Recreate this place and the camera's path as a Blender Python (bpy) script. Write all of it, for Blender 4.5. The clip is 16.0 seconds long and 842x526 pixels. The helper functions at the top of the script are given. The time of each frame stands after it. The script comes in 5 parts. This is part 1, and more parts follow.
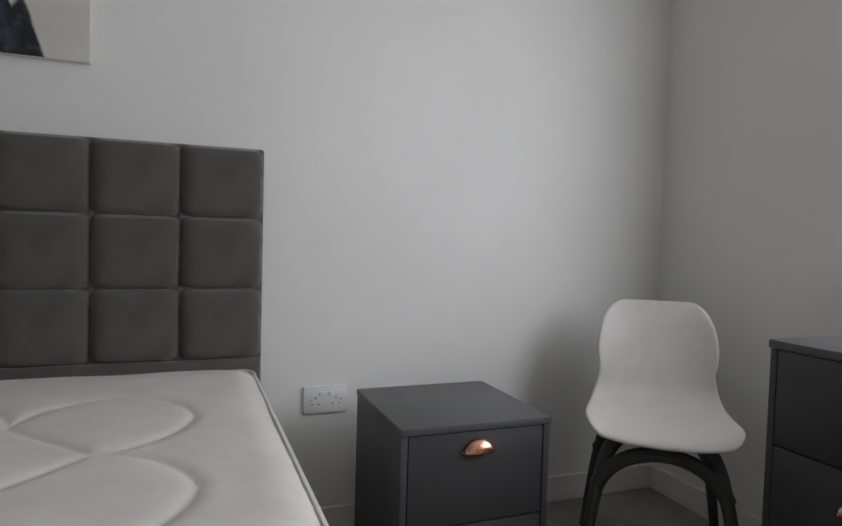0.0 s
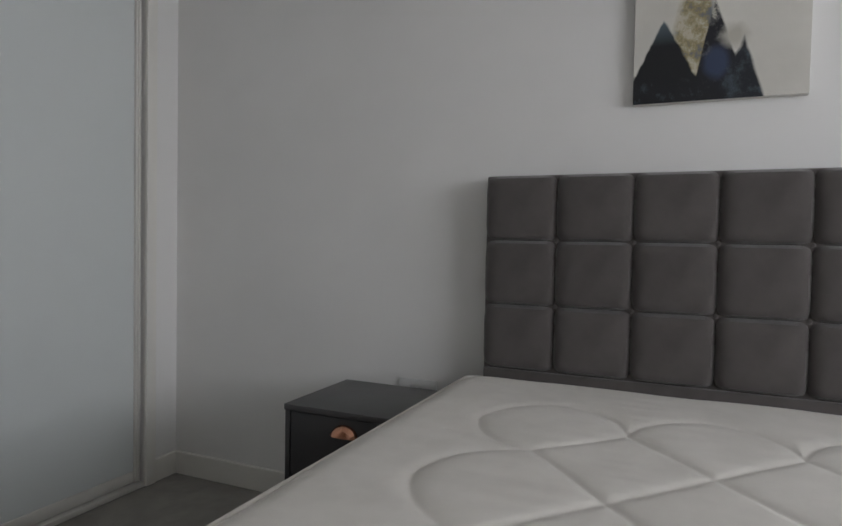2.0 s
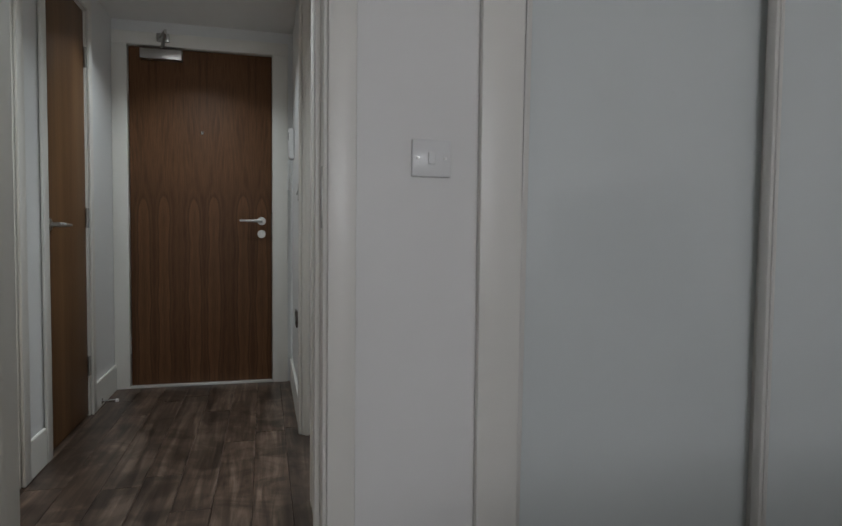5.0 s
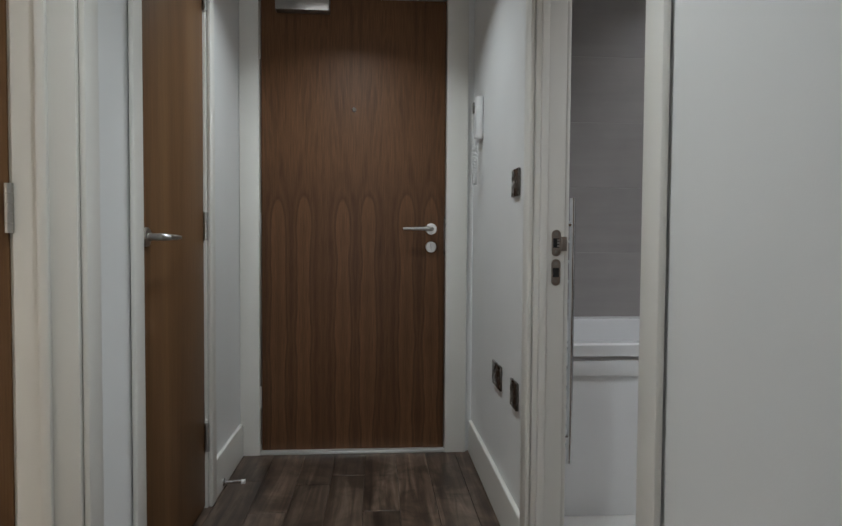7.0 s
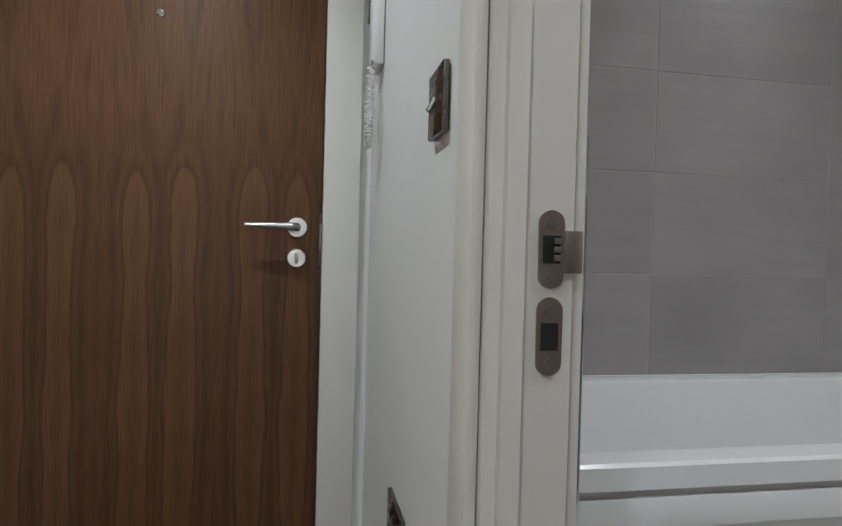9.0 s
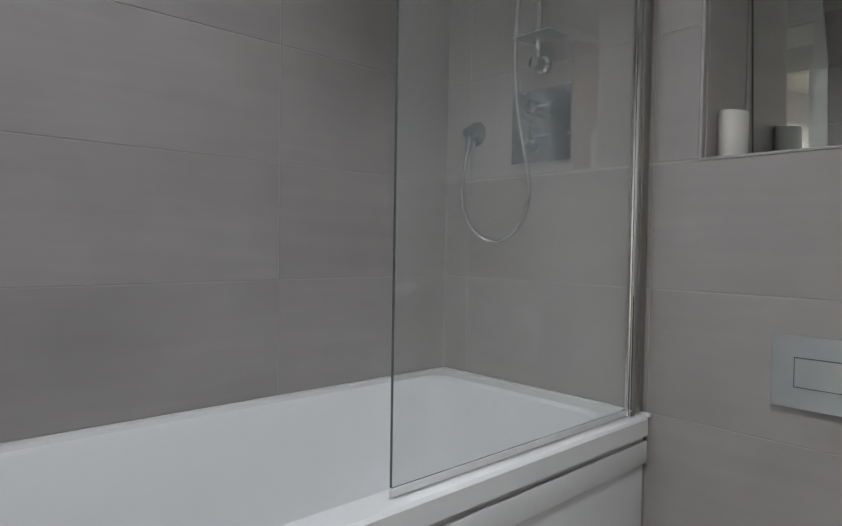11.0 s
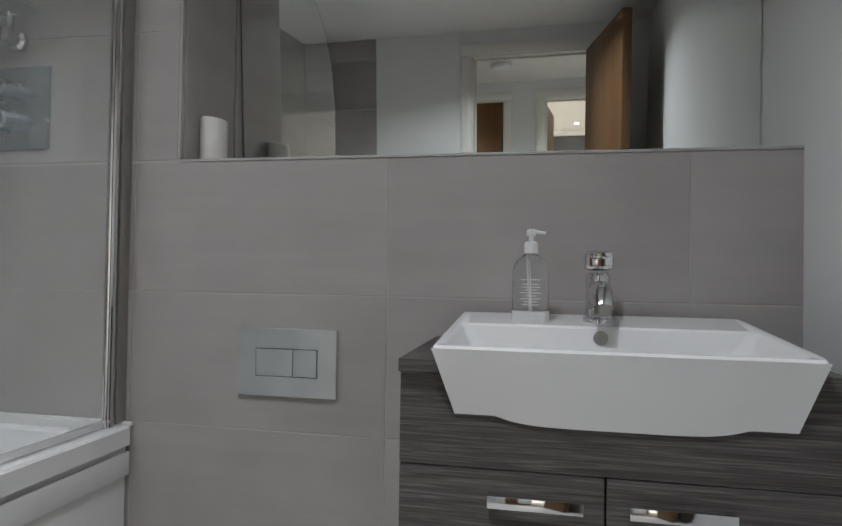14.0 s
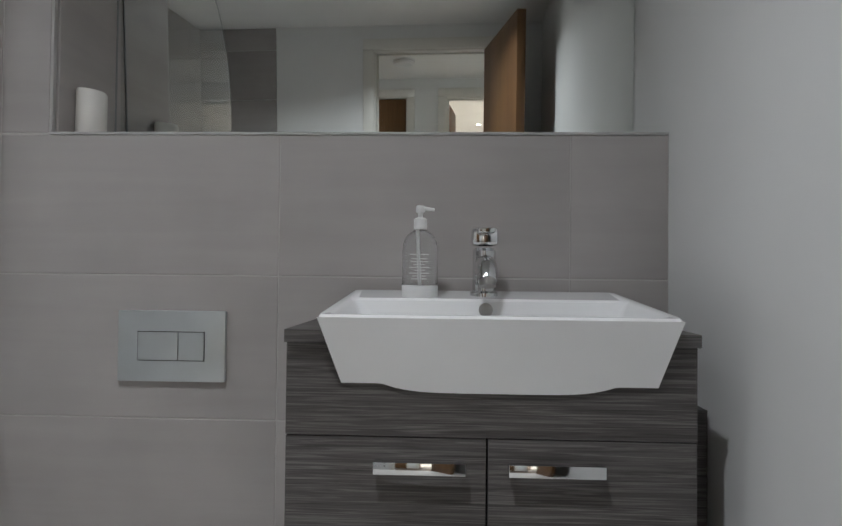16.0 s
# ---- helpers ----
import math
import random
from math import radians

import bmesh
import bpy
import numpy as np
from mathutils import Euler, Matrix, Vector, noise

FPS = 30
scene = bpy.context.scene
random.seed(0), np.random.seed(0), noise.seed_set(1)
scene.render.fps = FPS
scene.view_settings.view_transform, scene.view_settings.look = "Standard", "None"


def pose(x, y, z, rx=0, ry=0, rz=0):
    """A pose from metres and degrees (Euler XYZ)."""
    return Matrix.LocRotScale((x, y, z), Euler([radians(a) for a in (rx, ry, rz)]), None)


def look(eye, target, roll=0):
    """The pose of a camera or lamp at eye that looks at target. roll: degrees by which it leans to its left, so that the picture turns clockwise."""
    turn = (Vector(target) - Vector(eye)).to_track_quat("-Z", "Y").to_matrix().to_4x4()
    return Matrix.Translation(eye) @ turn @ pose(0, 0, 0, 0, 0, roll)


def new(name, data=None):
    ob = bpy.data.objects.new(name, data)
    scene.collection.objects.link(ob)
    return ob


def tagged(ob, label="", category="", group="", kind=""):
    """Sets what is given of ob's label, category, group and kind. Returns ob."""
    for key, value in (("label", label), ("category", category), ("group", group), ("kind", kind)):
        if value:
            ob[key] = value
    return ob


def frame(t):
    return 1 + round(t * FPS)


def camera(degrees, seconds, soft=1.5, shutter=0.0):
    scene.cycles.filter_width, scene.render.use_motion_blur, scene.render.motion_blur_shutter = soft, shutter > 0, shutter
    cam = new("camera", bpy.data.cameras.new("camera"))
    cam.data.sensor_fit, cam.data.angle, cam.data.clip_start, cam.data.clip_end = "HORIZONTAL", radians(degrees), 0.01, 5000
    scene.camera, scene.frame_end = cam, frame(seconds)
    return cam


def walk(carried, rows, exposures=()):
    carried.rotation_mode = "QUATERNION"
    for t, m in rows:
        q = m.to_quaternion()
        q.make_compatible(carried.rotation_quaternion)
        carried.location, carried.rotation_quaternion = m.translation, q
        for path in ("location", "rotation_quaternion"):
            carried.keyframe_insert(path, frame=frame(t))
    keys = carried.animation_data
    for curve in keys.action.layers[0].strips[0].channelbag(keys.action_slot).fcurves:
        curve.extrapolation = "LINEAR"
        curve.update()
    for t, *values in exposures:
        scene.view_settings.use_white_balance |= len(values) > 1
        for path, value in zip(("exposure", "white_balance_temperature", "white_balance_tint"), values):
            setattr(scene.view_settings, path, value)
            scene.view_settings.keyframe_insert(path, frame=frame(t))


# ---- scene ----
cam = camera(69.3, 16.0)
PATH = [
    (0, (1.002, -5.31, 1.009), (2.866, -6.029, 0.923), 1.6),
    (0.5, (1.002, -5.202, 1.009), (2.976, -5.511, 0.941), 1.1),
    (1, (0.995, -5.08, 1.025), (2.991, -4.986, 0.951), 0.8),
    (1.5, (0.994, -4.895, 1.004), (2.931, -4.402, 0.962), 0.8),
    (2, (0.962, -4.753, 1.036), (2.795, -3.956, 0.968), 1.1),
    (2.5, (0.955, -4.722, 1.032), (2.592, -3.575, 0.974), 1.3),
    (3, (0.922, -4.708, 1.024), (2.329, -3.289, 0.959), 1.3),
    (3.5, (0.897, -4.649, 0.987), (2.079, -3.037, 0.907), 1.1),
    (4, (0.857, -4.492, 0.934), (1.729, -2.694, 0.852), 1.0),
    (4.5, (0.801, -4.296, 0.924), (1.455, -2.408, 0.839), 0.8),
    (5, (0.783, -3.989, 0.949), (1.28, -2.054, 0.856), 0.6),
    (5.2, (0.775, -3.863, 0.969), (1.181, -1.907, 0.871), 0.7),
    (7.3, (0.503, -2.584, 0.97), (0.632, -0.589, 0.907), 0.6),
    (7.5, (0.511, -2.451, 0.983), (0.628, -0.456, 0.927), 0.7),
    (8, (0.54, -2.153, 0.982), (0.657, -0.157, 0.927), 0.2),
    (8.5, (0.647, -1.867, 0.975), (0.803, 0.127, 0.936), 1.1),
    (9, (0.787, -1.656, 0.957), (1.161, 0.309, 0.933), 1.5),
    (11.3, (1.665, -1.412, 1.019), (3.134, -0.056, 0.97), 0.9),
    (11.5, (1.683, -1.427, 1.014), (3.223, -0.15, 0.976), 0.9),
    (12, (1.692, -1.448, 1.014), (3.355, -0.337, 0.993), 1.3),
    (12.5, (1.723, -1.505, 0.998), (3.486, -0.562, 1.0), 1.3),
    (13, (1.727, -1.548, 0.994), (3.613, -0.882, 1.011), 1.2),
    (13.5, (1.736, -1.593, 0.985), (3.67, -1.082, 1.011), 1.1),
    (14, (1.744, -1.632, 0.97), (3.706, -1.249, 1.005), 0.9),
    (14.5, (1.748, -1.66, 0.992), (3.729, -1.385, 1.022), 0.7),
    (15, (1.752, -1.682, 0.98), (3.743, -1.492, 1.013), 0.7),
    (15.5, (1.749, -1.678, 0.971), (3.745, -1.553, 1.003), 0.6),
    (16, (1.741, -1.665, 0.923), (3.738, -1.582, 0.966), 0.6),
]


# exposure and daylight
EXPOSURES = [(0.0, -0.4), (1.0, -0.55), (1.5, -0.25), (2.5, -0.05), (3.5, -0.1), (4.2, -0.2), (5.2, -0.4), (7.3, 0.12), (9.2, 0.35), (11.3, 0.5), (16.0, 0.55)]
walk(cam, [(t, look(eye, target, roll)) for t, eye, target, roll in PATH], EXPOSURES)

world = bpy.data.worlds.new("sky")
scene.world = world
world.use_nodes = True
_bg = world.node_tree.nodes["Background"]
_sky = world.node_tree.nodes.new("ShaderNodeTexSky")
_sky.sky_type = "NISHITA"
_sky.sun_disc = False
_sky.sun_elevation = radians(40)
_sky.sun_rotation = radians(60)
world.node_tree.links.new(_sky.outputs[0], _bg.inputs[0])
_bg.inputs[1].default_value = 0.1


def area(name, m, sx, sy, watts, color):
    d = bpy.data.lights.new(name, "AREA")
    d.shape, d.size, d.size_y, d.energy, d.color = "RECTANGLE", sx, sy, watts, color
    ob = new(name, d)
    ob.matrix_world = m
    return ob


def disc(name, m, size, watts, color, spread=140):
    d = bpy.data.lights.new(name, "AREA")
    d.shape, d.size, d.energy, d.color, d.spread = "DISK", size, watts, color, radians(spread)
    ob = new(name, d)
    ob.matrix_world = m
    return ob


# daylight in the bedroom window, then the ceiling spots
WINDOW_WATTS, HALL_WATTS, BATH_WATTS, LIVING_WATTS = 42, 5.0, 3.0, 36
area("window_daylight", look((1.18, -7.305, 1.50), (1.18, -5.0, 0.75)), 1.84, 0.98, WINDOW_WATTS, (0.924, 0.946, 1.0))
HALL_SPOTS = [(0.41, -0.62), (0.43, -1.95)]
BATH_SPOTS = [(2.05, -0.42, 0.6), (1.86, -1.38, 2.2)]
BATH_TOP = 2.255
LIVING_SPOTS = [(-2.0, -1.0), (-3.2, -1.75), (-2.4, 0.4)]
for sx, sy in HALL_SPOTS:
    disc("hall_spot_light", look((sx, sy, 2.185), (sx, sy, 0)), 0.06, HALL_WATTS, (0.865, 0.955, 1.0), 120)
for sx, sy, part_of in BATH_SPOTS:
    disc("bath_spot_light", look((sx, sy, BATH_TOP - 0.015), (sx, sy, 0)), 0.06, BATH_WATTS * part_of, (0.90, 0.945, 1.0), 136)
for sx, sy in LIVING_SPOTS:
    disc("living_spot_light", look((sx, sy, 2.335), (sx, sy, 0)), 0.06, LIVING_WATTS, (1.0, 0.94, 0.86))


# ---- materials ----
class Nodes:
    def __init__(self, name):
        self.m = bpy.data.materials.new(name)
        self.m.use_nodes = True
        self.t = self.m.node_tree
        self.b = self.t.nodes["Principled BSDF"]

    def add(self, kind, **values):
        n = self.t.nodes.new(kind)
        for k, v in values.items():
            n.inputs[k].default_value = v
        return n

    def link(self, a, b):
        self.t.links.new(a, b)

    def coords(self, scale=(1, 1, 1), rand=False):
        c = self.t.nodes.new("ShaderNodeTexCoord")
        m = self.t.nodes.new("ShaderNodeMapping")
        m.inputs["Scale"].default_value = scale
        self.link(c.outputs["Object"], m.inputs["Vector"])
        if rand:
            i = self.t.nodes.new("ShaderNodeObjectInfo")
            k = self.t.nodes.new("ShaderNodeVectorMath")
            k.operation = "SCALE"
            k.inputs[0].default_value = (17.0, 11.0, 7.0)
            self.link(i.outputs["Random"], k.inputs["Scale"])
            self.link(k.outputs[0], m.inputs["Location"])
        return m.outputs[0]

    def noise(self, vec, scale, detail=4, rough=0.55, dist=0.0):
        n = self.add("ShaderNodeTexNoise", Scale=scale, Detail=detail, Roughness=rough, Distortion=dist)
        self.link(vec, n.inputs["Vector"])
        return n.outputs[0]

    def ramp(self, fac, stops):
        r = self.t.nodes.new("ShaderNodeValToRGB")
        e = r.color_ramp.elements
        while len(e) < len(stops):
            e.new(0.5)
        for el, (p, c) in zip(e, stops):
            el.position, el.color = p, (*c, 1)
        self.link(fac, r.inputs[0])
        return r.outputs[0]

    def mix(self, fac, a, b, mode="MIX"):
        n = self.t.nodes.new("ShaderNodeMix")
        n.data_type, n.blend_type = "RGBA", mode
        for s, v in ((0, fac), (6, a), (7, b)):
            if isinstance(v, (int, float)):
                n.inputs[s].default_value = v
            elif isinstance(v, tuple):
                n.inputs[s].default_value = (*v, 1)
            else:
                self.link(v, n.inputs[s])
        return n.outputs[2]

    def bump(self, height, strength, dist=0.001):
        n = self.add("ShaderNodeBump", Strength=strength, Distance=dist)
        self.link(height, n.inputs["Height"])
        self.link(n.outputs[0], self.b.inputs["Normal"])

    def base(self, c):
        if isinstance(c, tuple):
            self.b.inputs["Base Color"].default_value = (*c, 1)
        else:
            self.link(c, self.b.inputs["Base Color"])

    def set(self, **v):
        for k, x in v.items():
            self.b.inputs[k.replace("_", " ")].default_value = x
        return self


def paint(name, c, rough=0.6, var=0.05, grain=260, bump=0.12):
    n = Nodes(name)
    v = n.coords()
    lo = tuple(x * (1 - var) for x in c)
    n.base(n.ramp(n.noise(v, 1.7, 3), [(0.3, lo), (0.7, c)]))
    n.bump(n.noise(v, grain, 3), bump)
    r = n.ramp(n.noise(v, 5, 3), [(0.3, (rough * 0.92,) * 3), (0.7, (rough * 1.08,) * 3)])
    n.link(r, n.b.inputs["Roughness"])
    return n.m


def plain(name, c, rough=0.4, metal=0.0, bump=0.05, grain=120, var=0.07):
    n = Nodes(name)
    v = n.coords()
    n.base(n.ramp(n.noise(v, 14, 3), [(0.3, tuple(x * (1 - var) for x in c)), (0.7, c)]))
    n.set(Metallic=metal)
    r = n.ramp(n.noise(v, 30, 3), [(0.3, (rough * 0.85,) * 3), (0.7, (min(1, rough * 1.15),) * 3)])
    n.link(r, n.b.inputs["Roughness"])
    n.bump(n.noise(v, grain, 2), bump)
    return n.m


def veneer(name, dark, mid, light, period=(0.1377, 0.0)):
    """Book-matched walnut: mirrored strips with flame figure."""
    n = Nodes(name)
    c = n.t.nodes.new("ShaderNodeTexCoord")
    sep = n.t.nodes.new("ShaderNodeSeparateXYZ")
    n.link(c.outputs["Object"], sep.inputs[0])

    def math(op, a, b=None):
        k = n.t.nodes.new("ShaderNodeMath")
        k.operation = op
        for s, v in ((0, a), (1, b)):
            if v is None:
                continue
            if isinstance(v, (int, float)):
                k.inputs[s].default_value = v
            else:
                n.link(v, k.inputs[s])
        return k.outputs[0]
    # pairs of mirrored leaves: w runs from the pair's axis (0) to the joint between pairs (1)
    x, z = sep.outputs[0], sep.outputs[2]
    wavy = n.noise(c.outputs["Object"], 3.0, 3, 0.5)
    w = math("MULTIPLY", math("PINGPONG", math("ADD", x, period[1]), period[0]), 1 / period[0])
    dw = math("ABSOLUTE", math("SUBTRACT", w, 0.39))
    rise = math("MULTIPLY", math("MAXIMUM", math("SUBTRACT", z, 1.02), 0.0), 3.4)
    q = math("SQRT", math("ADD", math("POWER", math("MULTIPLY", dw, 2.3), 2.0), math("POWER", rise, 2.0)))
    q = math("ADD", q, math("MULTIPLY", math("SUBTRACT", wavy, 0.5), 0.75))
    low = n.ramp(math("MULTIPLY", q, 0.5), [(0.0, mid), (0.16, light), (0.235, light), (0.265, dark), (0.34, mid), (0.44, dark), (0.6, mid), (0.8, dark)])
    low = n.mix(0.3, low, mid)
    fold = n.t.nodes.new("ShaderNodeCombineXYZ")
    n.link(math("MULTIPLY", w, 2.6), fold.inputs[0])
    n.link(math("SUBTRACT", math("MULTIPLY", z, 1.5), math("MULTIPLY", w, 1.25)), fold.inputs[2])
    vr = n.noise(fold.outputs[0], 1.7, 4, 0.55, 0.3)
    high = n.ramp(vr, [(0.30, dark), (0.42, mid), (0.52, light), (0.60, mid), (0.72, dark)])
    high = n.mix(0.35, high, mid)
    step = math("MULTIPLY", math("SUBTRACT", z, 1.16), 6.0)
    clampd = n.t.nodes.new("ShaderNodeClamp")
    n.link(step, clampd.inputs[0])
    fig = n.mix(clampd.outputs[0], low, high)
    com2 = n.t.nodes.new("ShaderNodeCombineXYZ")
    n.link(math("MULTIPLY", sep.outputs[0], 420), com2.inputs[0])
    n.link(math("MULTIPLY", sep.outputs[2], 9), com2.inputs[2])
    grain = n.noise(com2.outputs[0], 1.0, 4, 0.6)
    g = n.ramp(grain, [(0.3, (0.62, 0.60, 0.58)), (0.62, (1.05, 1.05, 1.05))])
    big = n.ramp(n.noise(c.outputs["Object"], 2.2, 3), [(0.3, (0.86, 0.85, 0.84)), (0.7, (1.04, 1.04, 1.04))])
    n.base(n.mix(1.0, n.mix(1.0, fig, g, "MULTIPLY"), big, "MULTIPLY"))
    n.set(Roughness=0.52)
    n.b.inputs["Specular IOR Level"].default_value = 0.28
    n.bump(grain, 0.12)
    return n.m


def straight_veneer():
    """Crown-free walnut with long soft streaks."""
    n = Nodes("mid_walnut_veneer")
    long = n.noise(n.coords((7, 7, 0.35)), 1.0, 4, 0.55, 0.6)
    fine = n.noise(n.coords((300, 300, 7)), 1.0, 3, 0.6)
    a = n.ramp(long, [(0.3, (0.115, 0.056, 0.022)), (0.5, (0.165, 0.083, 0.035)), (0.7, (0.200, 0.106, 0.047))])
    b = n.ramp(fine, [(0.3, (0.80, 0.79, 0.78)), (0.65, (1.06, 1.06, 1.06))])
    n.base(n.mix(1, a, b, "MULTIPLY"))
    n.set(Roughness=0.48)
    n.b.inputs["Specular IOR Level"].default_value = 0.3
    n.bump(fine, 0.08)
    return n.m


def plank_floor():
    n = Nodes("walnut_laminate")
    v = n.coords((1, 1, 1), True)
    c = n.t.nodes.new("ShaderNodeMapping")
    c.inputs["Scale"].default_value = (26, 1.6, 1)
    n.link(v, c.inputs["Vector"])
    fig = n.noise(c.outputs[0], 1.0, 5, 0.6, 0.8)
    col = n.ramp(fig, [(0.32, (0.046, 0.030, 0.022)), (0.5, (0.118, 0.080, 0.058)), (0.68, (0.235, 0.175, 0.132))])
    blot = n.ramp(n.noise(v, 5, 4, 0.6, 1.0), [(0.42, (0.5, 0.48, 0.46)), (0.6, (1.1, 1.1, 1.1))])
    i = n.t.nodes.new("ShaderNodeObjectInfo")
    tone = n.ramp(i.outputs["Random"], [(0.0, (0.75, 0.75, 0.75)), (1.0, (1.15, 1.12, 1.1))])
    n.base(n.mix(1, n.mix(1, col, blot, "MULTIPLY"), tone, "MULTIPLY"))
    n.set(Roughness=0.38)
    n.bump(fig, 0.15)
    return n.m


def tile_mat():
    n = Nodes("grey_porcelain")
    v = n.coords((1, 1, 1), True)
    st = n.t.nodes.new("ShaderNodeMapping")
    st.inputs["Scale"].default_value = (1.6, 1.6, 22)
    n.link(v, st.inputs["Vector"])
    streak = n.noise(st.outputs[0], 1.0, 4, 0.55, 0.4)
    cloud = n.noise(v, 3.0, 3)
    a = n.ramp(streak, [(0.2, (0.362, 0.338, 0.326)), (0.8, (0.408, 0.384, 0.372))])
    b = n.ramp(cloud, [(0.3, (0.9, 0.9, 0.9)), (0.7, (1.05, 1.05, 1.05))])
    i = n.t.nodes.new("ShaderNodeObjectInfo")
    tone = n.ramp(i.outputs["Random"], [(0.0, (0.955, 0.955, 0.955)), (1.0, (1.02, 1.02, 1.02))])
    n.base(n.mix(1, n.mix(1, a, b, "MULTIPLY"), tone, "MULTIPLY"))
    n.set(Roughness=0.36)
    n.bump(streak, 0.05)
    return n.m


def grey_wood():
    n = Nodes("grey_woodgrain")
    v = n.coords((5, 5, 250))
    g = n.noise(v, 1.0, 5, 0.6, 1.2)
    n.base(n.ramp(g, [(0.30, (0.034, 0.029, 0.028)), (0.5, (0.080, 0.073, 0.070)), (0.68, (0.165, 0.153, 0.148))]))
    n.set(Roughness=0.5)
    n.bump(g, 0.35)
    return n.m


def fabric(name, c1, c2, scale=480, bump=0.5, rough=0.95, sheen=0.3):
    n = Nodes(name)
    v = n.coords()
    weave = n.noise(v, scale, 2, 0.6)
    soft = n.noise(v, 9, 4, 0.6)
    n.base(n.mix(n.ramp(soft, [(0.35, (0, 0, 0)), (0.65, (1, 1, 1))]), c1, c2))
    n.set(Roughness=rough)
    n.b.inputs["Sheen Weight"].default_value = sheen
    n.bump(weave, bump)
    return n.m


def glassy(name, tint, rough=0.0, ior=1.45):
    n = Nodes(name)
    n.base(tint)
    n.set(Roughness=rough, IOR=ior)
    n.b.inputs["Transmission Weight"].default_value = 1.0
    return n.m


def glow(name, c, strength):
    n = Nodes(name)
    n.base((0.8, 0.8, 0.8))
    n.b.inputs["Emission Color"].default_value = (*c, 1)
    n.b.inputs["Emission Strength"].default_value = strength
    return n.m


def canvas_art():
    """Abstract mountains: dark peaks over pale washes, with an ochre streak."""
    n = Nodes("abstract_canvas")
    c = n.t.nodes.new("ShaderNodeTexCoord")
    sep = n.t.nodes.new("ShaderNodeSeparateXYZ")
    n.link(c.outputs["Object"], sep.inputs[0])

    def math(op, a, b=None):
        k = n.t.nodes.new("ShaderNodeMath")
        k.operation = op
        for s, v in ((0, a), (1, b)):
            if v is None:
                continue
            if isinstance(v, (int, float)):
                k.inputs[s].default_value = v
            else:
                n.link(v, k.inputs[s])
        return k.outputs[0]
    s, z = sep.outputs[1], math("ADD", sep.outputs[2], 0.33)
    tex = n.noise(c.outputs["Object"], 22, 6, 0.7)
    wob = math("MULTIPLY", math("SUBTRACT", n.noise(c.outputs["Object"], 9, 5, 0.6), 0.5), 0.07)

    def peak(at, top, left, right):
        d = math("SUBTRACT", s, at)
        fall = math("MAXIMUM", math("MULTIPLY", d, left), math("MULTIPLY", d, -right))
        return math("SUBTRACT", math("SUBTRACT", top, fall), math("ADD", z, wob))

    def over(col, h, soft, paint_col):
        return n.mix(n.ramp(math("MULTIPLY", h, 1.0), [(0.0, (0, 0, 0)), (soft, (1, 1, 1))]), col, paint_col)
    col = n.ramp(n.noise(c.outputs["Object"], 4, 4), [(0.3, (0.58, 0.56, 0.51)), (0.7, (0.69, 0.67, 0.61))])
    col = over(col, peak(0.06, 0.52, 4.5, 4.0), 0.10, n.ramp(tex, [(0.38, (0.50, 0.46, 0.36)), (0.5, (0.30, 0.25, 0.13)), (0.6, (0.16, 0.17, 0.18))]))
    dark = n.ramp(tex, [(0.55, (0.010, 0.011, 0.014)), (0.72, (0.06, 0.07, 0.09))])
    col = over(col, peak(0.012, 0.315, 5.0, 3.2), 0.02, n.ramp(tex, [(0.5, (0.011, 0.012, 0.016)), (0.6, (0.10, 0.10, 0.10)), (0.66, (0.42, 0.40, 0.34))]))
    pale = math("SUBTRACT", 0.045, math("SQRT", math("ADD", math("POWER", math("ADD", s, 0.045), 2.0), math("POWER", math("SUBTRACT", z, 0.185), 2.0))))
    col = over(col, math("ADD", pale, wob), 0.03, (0.46, 0.44, 0.38))
    col = over(col, peak(-0.068, 0.185, 2.2, 3.2), 0.025, n.ramp(tex, [(0.45, (0.012, 0.015, 0.020)), (0.7, (0.07, 0.09, 0.11))]))
    blue = math("SUBTRACT", 0.042, math("SQRT", math("ADD", math("POWER", math("SUBTRACT", s, 0.002), 2.0), math("POWER", math("MULTIPLY", math("SUBTRACT", z, 0.105), 0.7), 2.0))))
    col = over(col, math("ADD", blue, math("MULTIPLY", wob, 0.4)), 0.02, (0.035, 0.05, 0.10))
    col = over(col, peak(0.150, 0.245, 2.0, 1.7), 0.012, n.ramp(z, [(0.17, (0.009, 0.010, 0.012)), (0.23, (0.09, 0.12, 0.14))]))
    col = over(col, peak(0.08, 0.075, 0.0, 0.45), 0.02, dark)
    n.base(col)
    n.set(Roughness=0.7)
    n.bump(n.noise(c.outputs["Object"], 420, 2), 0.25)
    return n.m


M_WALL = paint("white_wall_paint", (0.80, 0.79, 0.77))
M_BATHWALL = paint("white_bathroom_paint", (0.80, 0.80, 0.79), 0.5)
M_CEIL = paint("white_ceiling_paint", (0.82, 0.81, 0.79), 0.8)
M_GLOSS = paint("cream_satin_woodwork", (0.78, 0.76, 0.71), 0.35, 0.03, 90, 0.04)
M_CARPET = fabric("grey_beige_carpet", (0.20, 0.185, 0.165), (0.27, 0.25, 0.225), 700, 1.0)
M_FRONT = veneer("dark_walnut_veneer", (0.088, 0.040, 0.019), (0.145, 0.068, 0.031), (0.196, 0.094, 0.043), (0.1445, 0.1575))
M_INNER = straight_veneer()
M_PLANK = plank_floor()
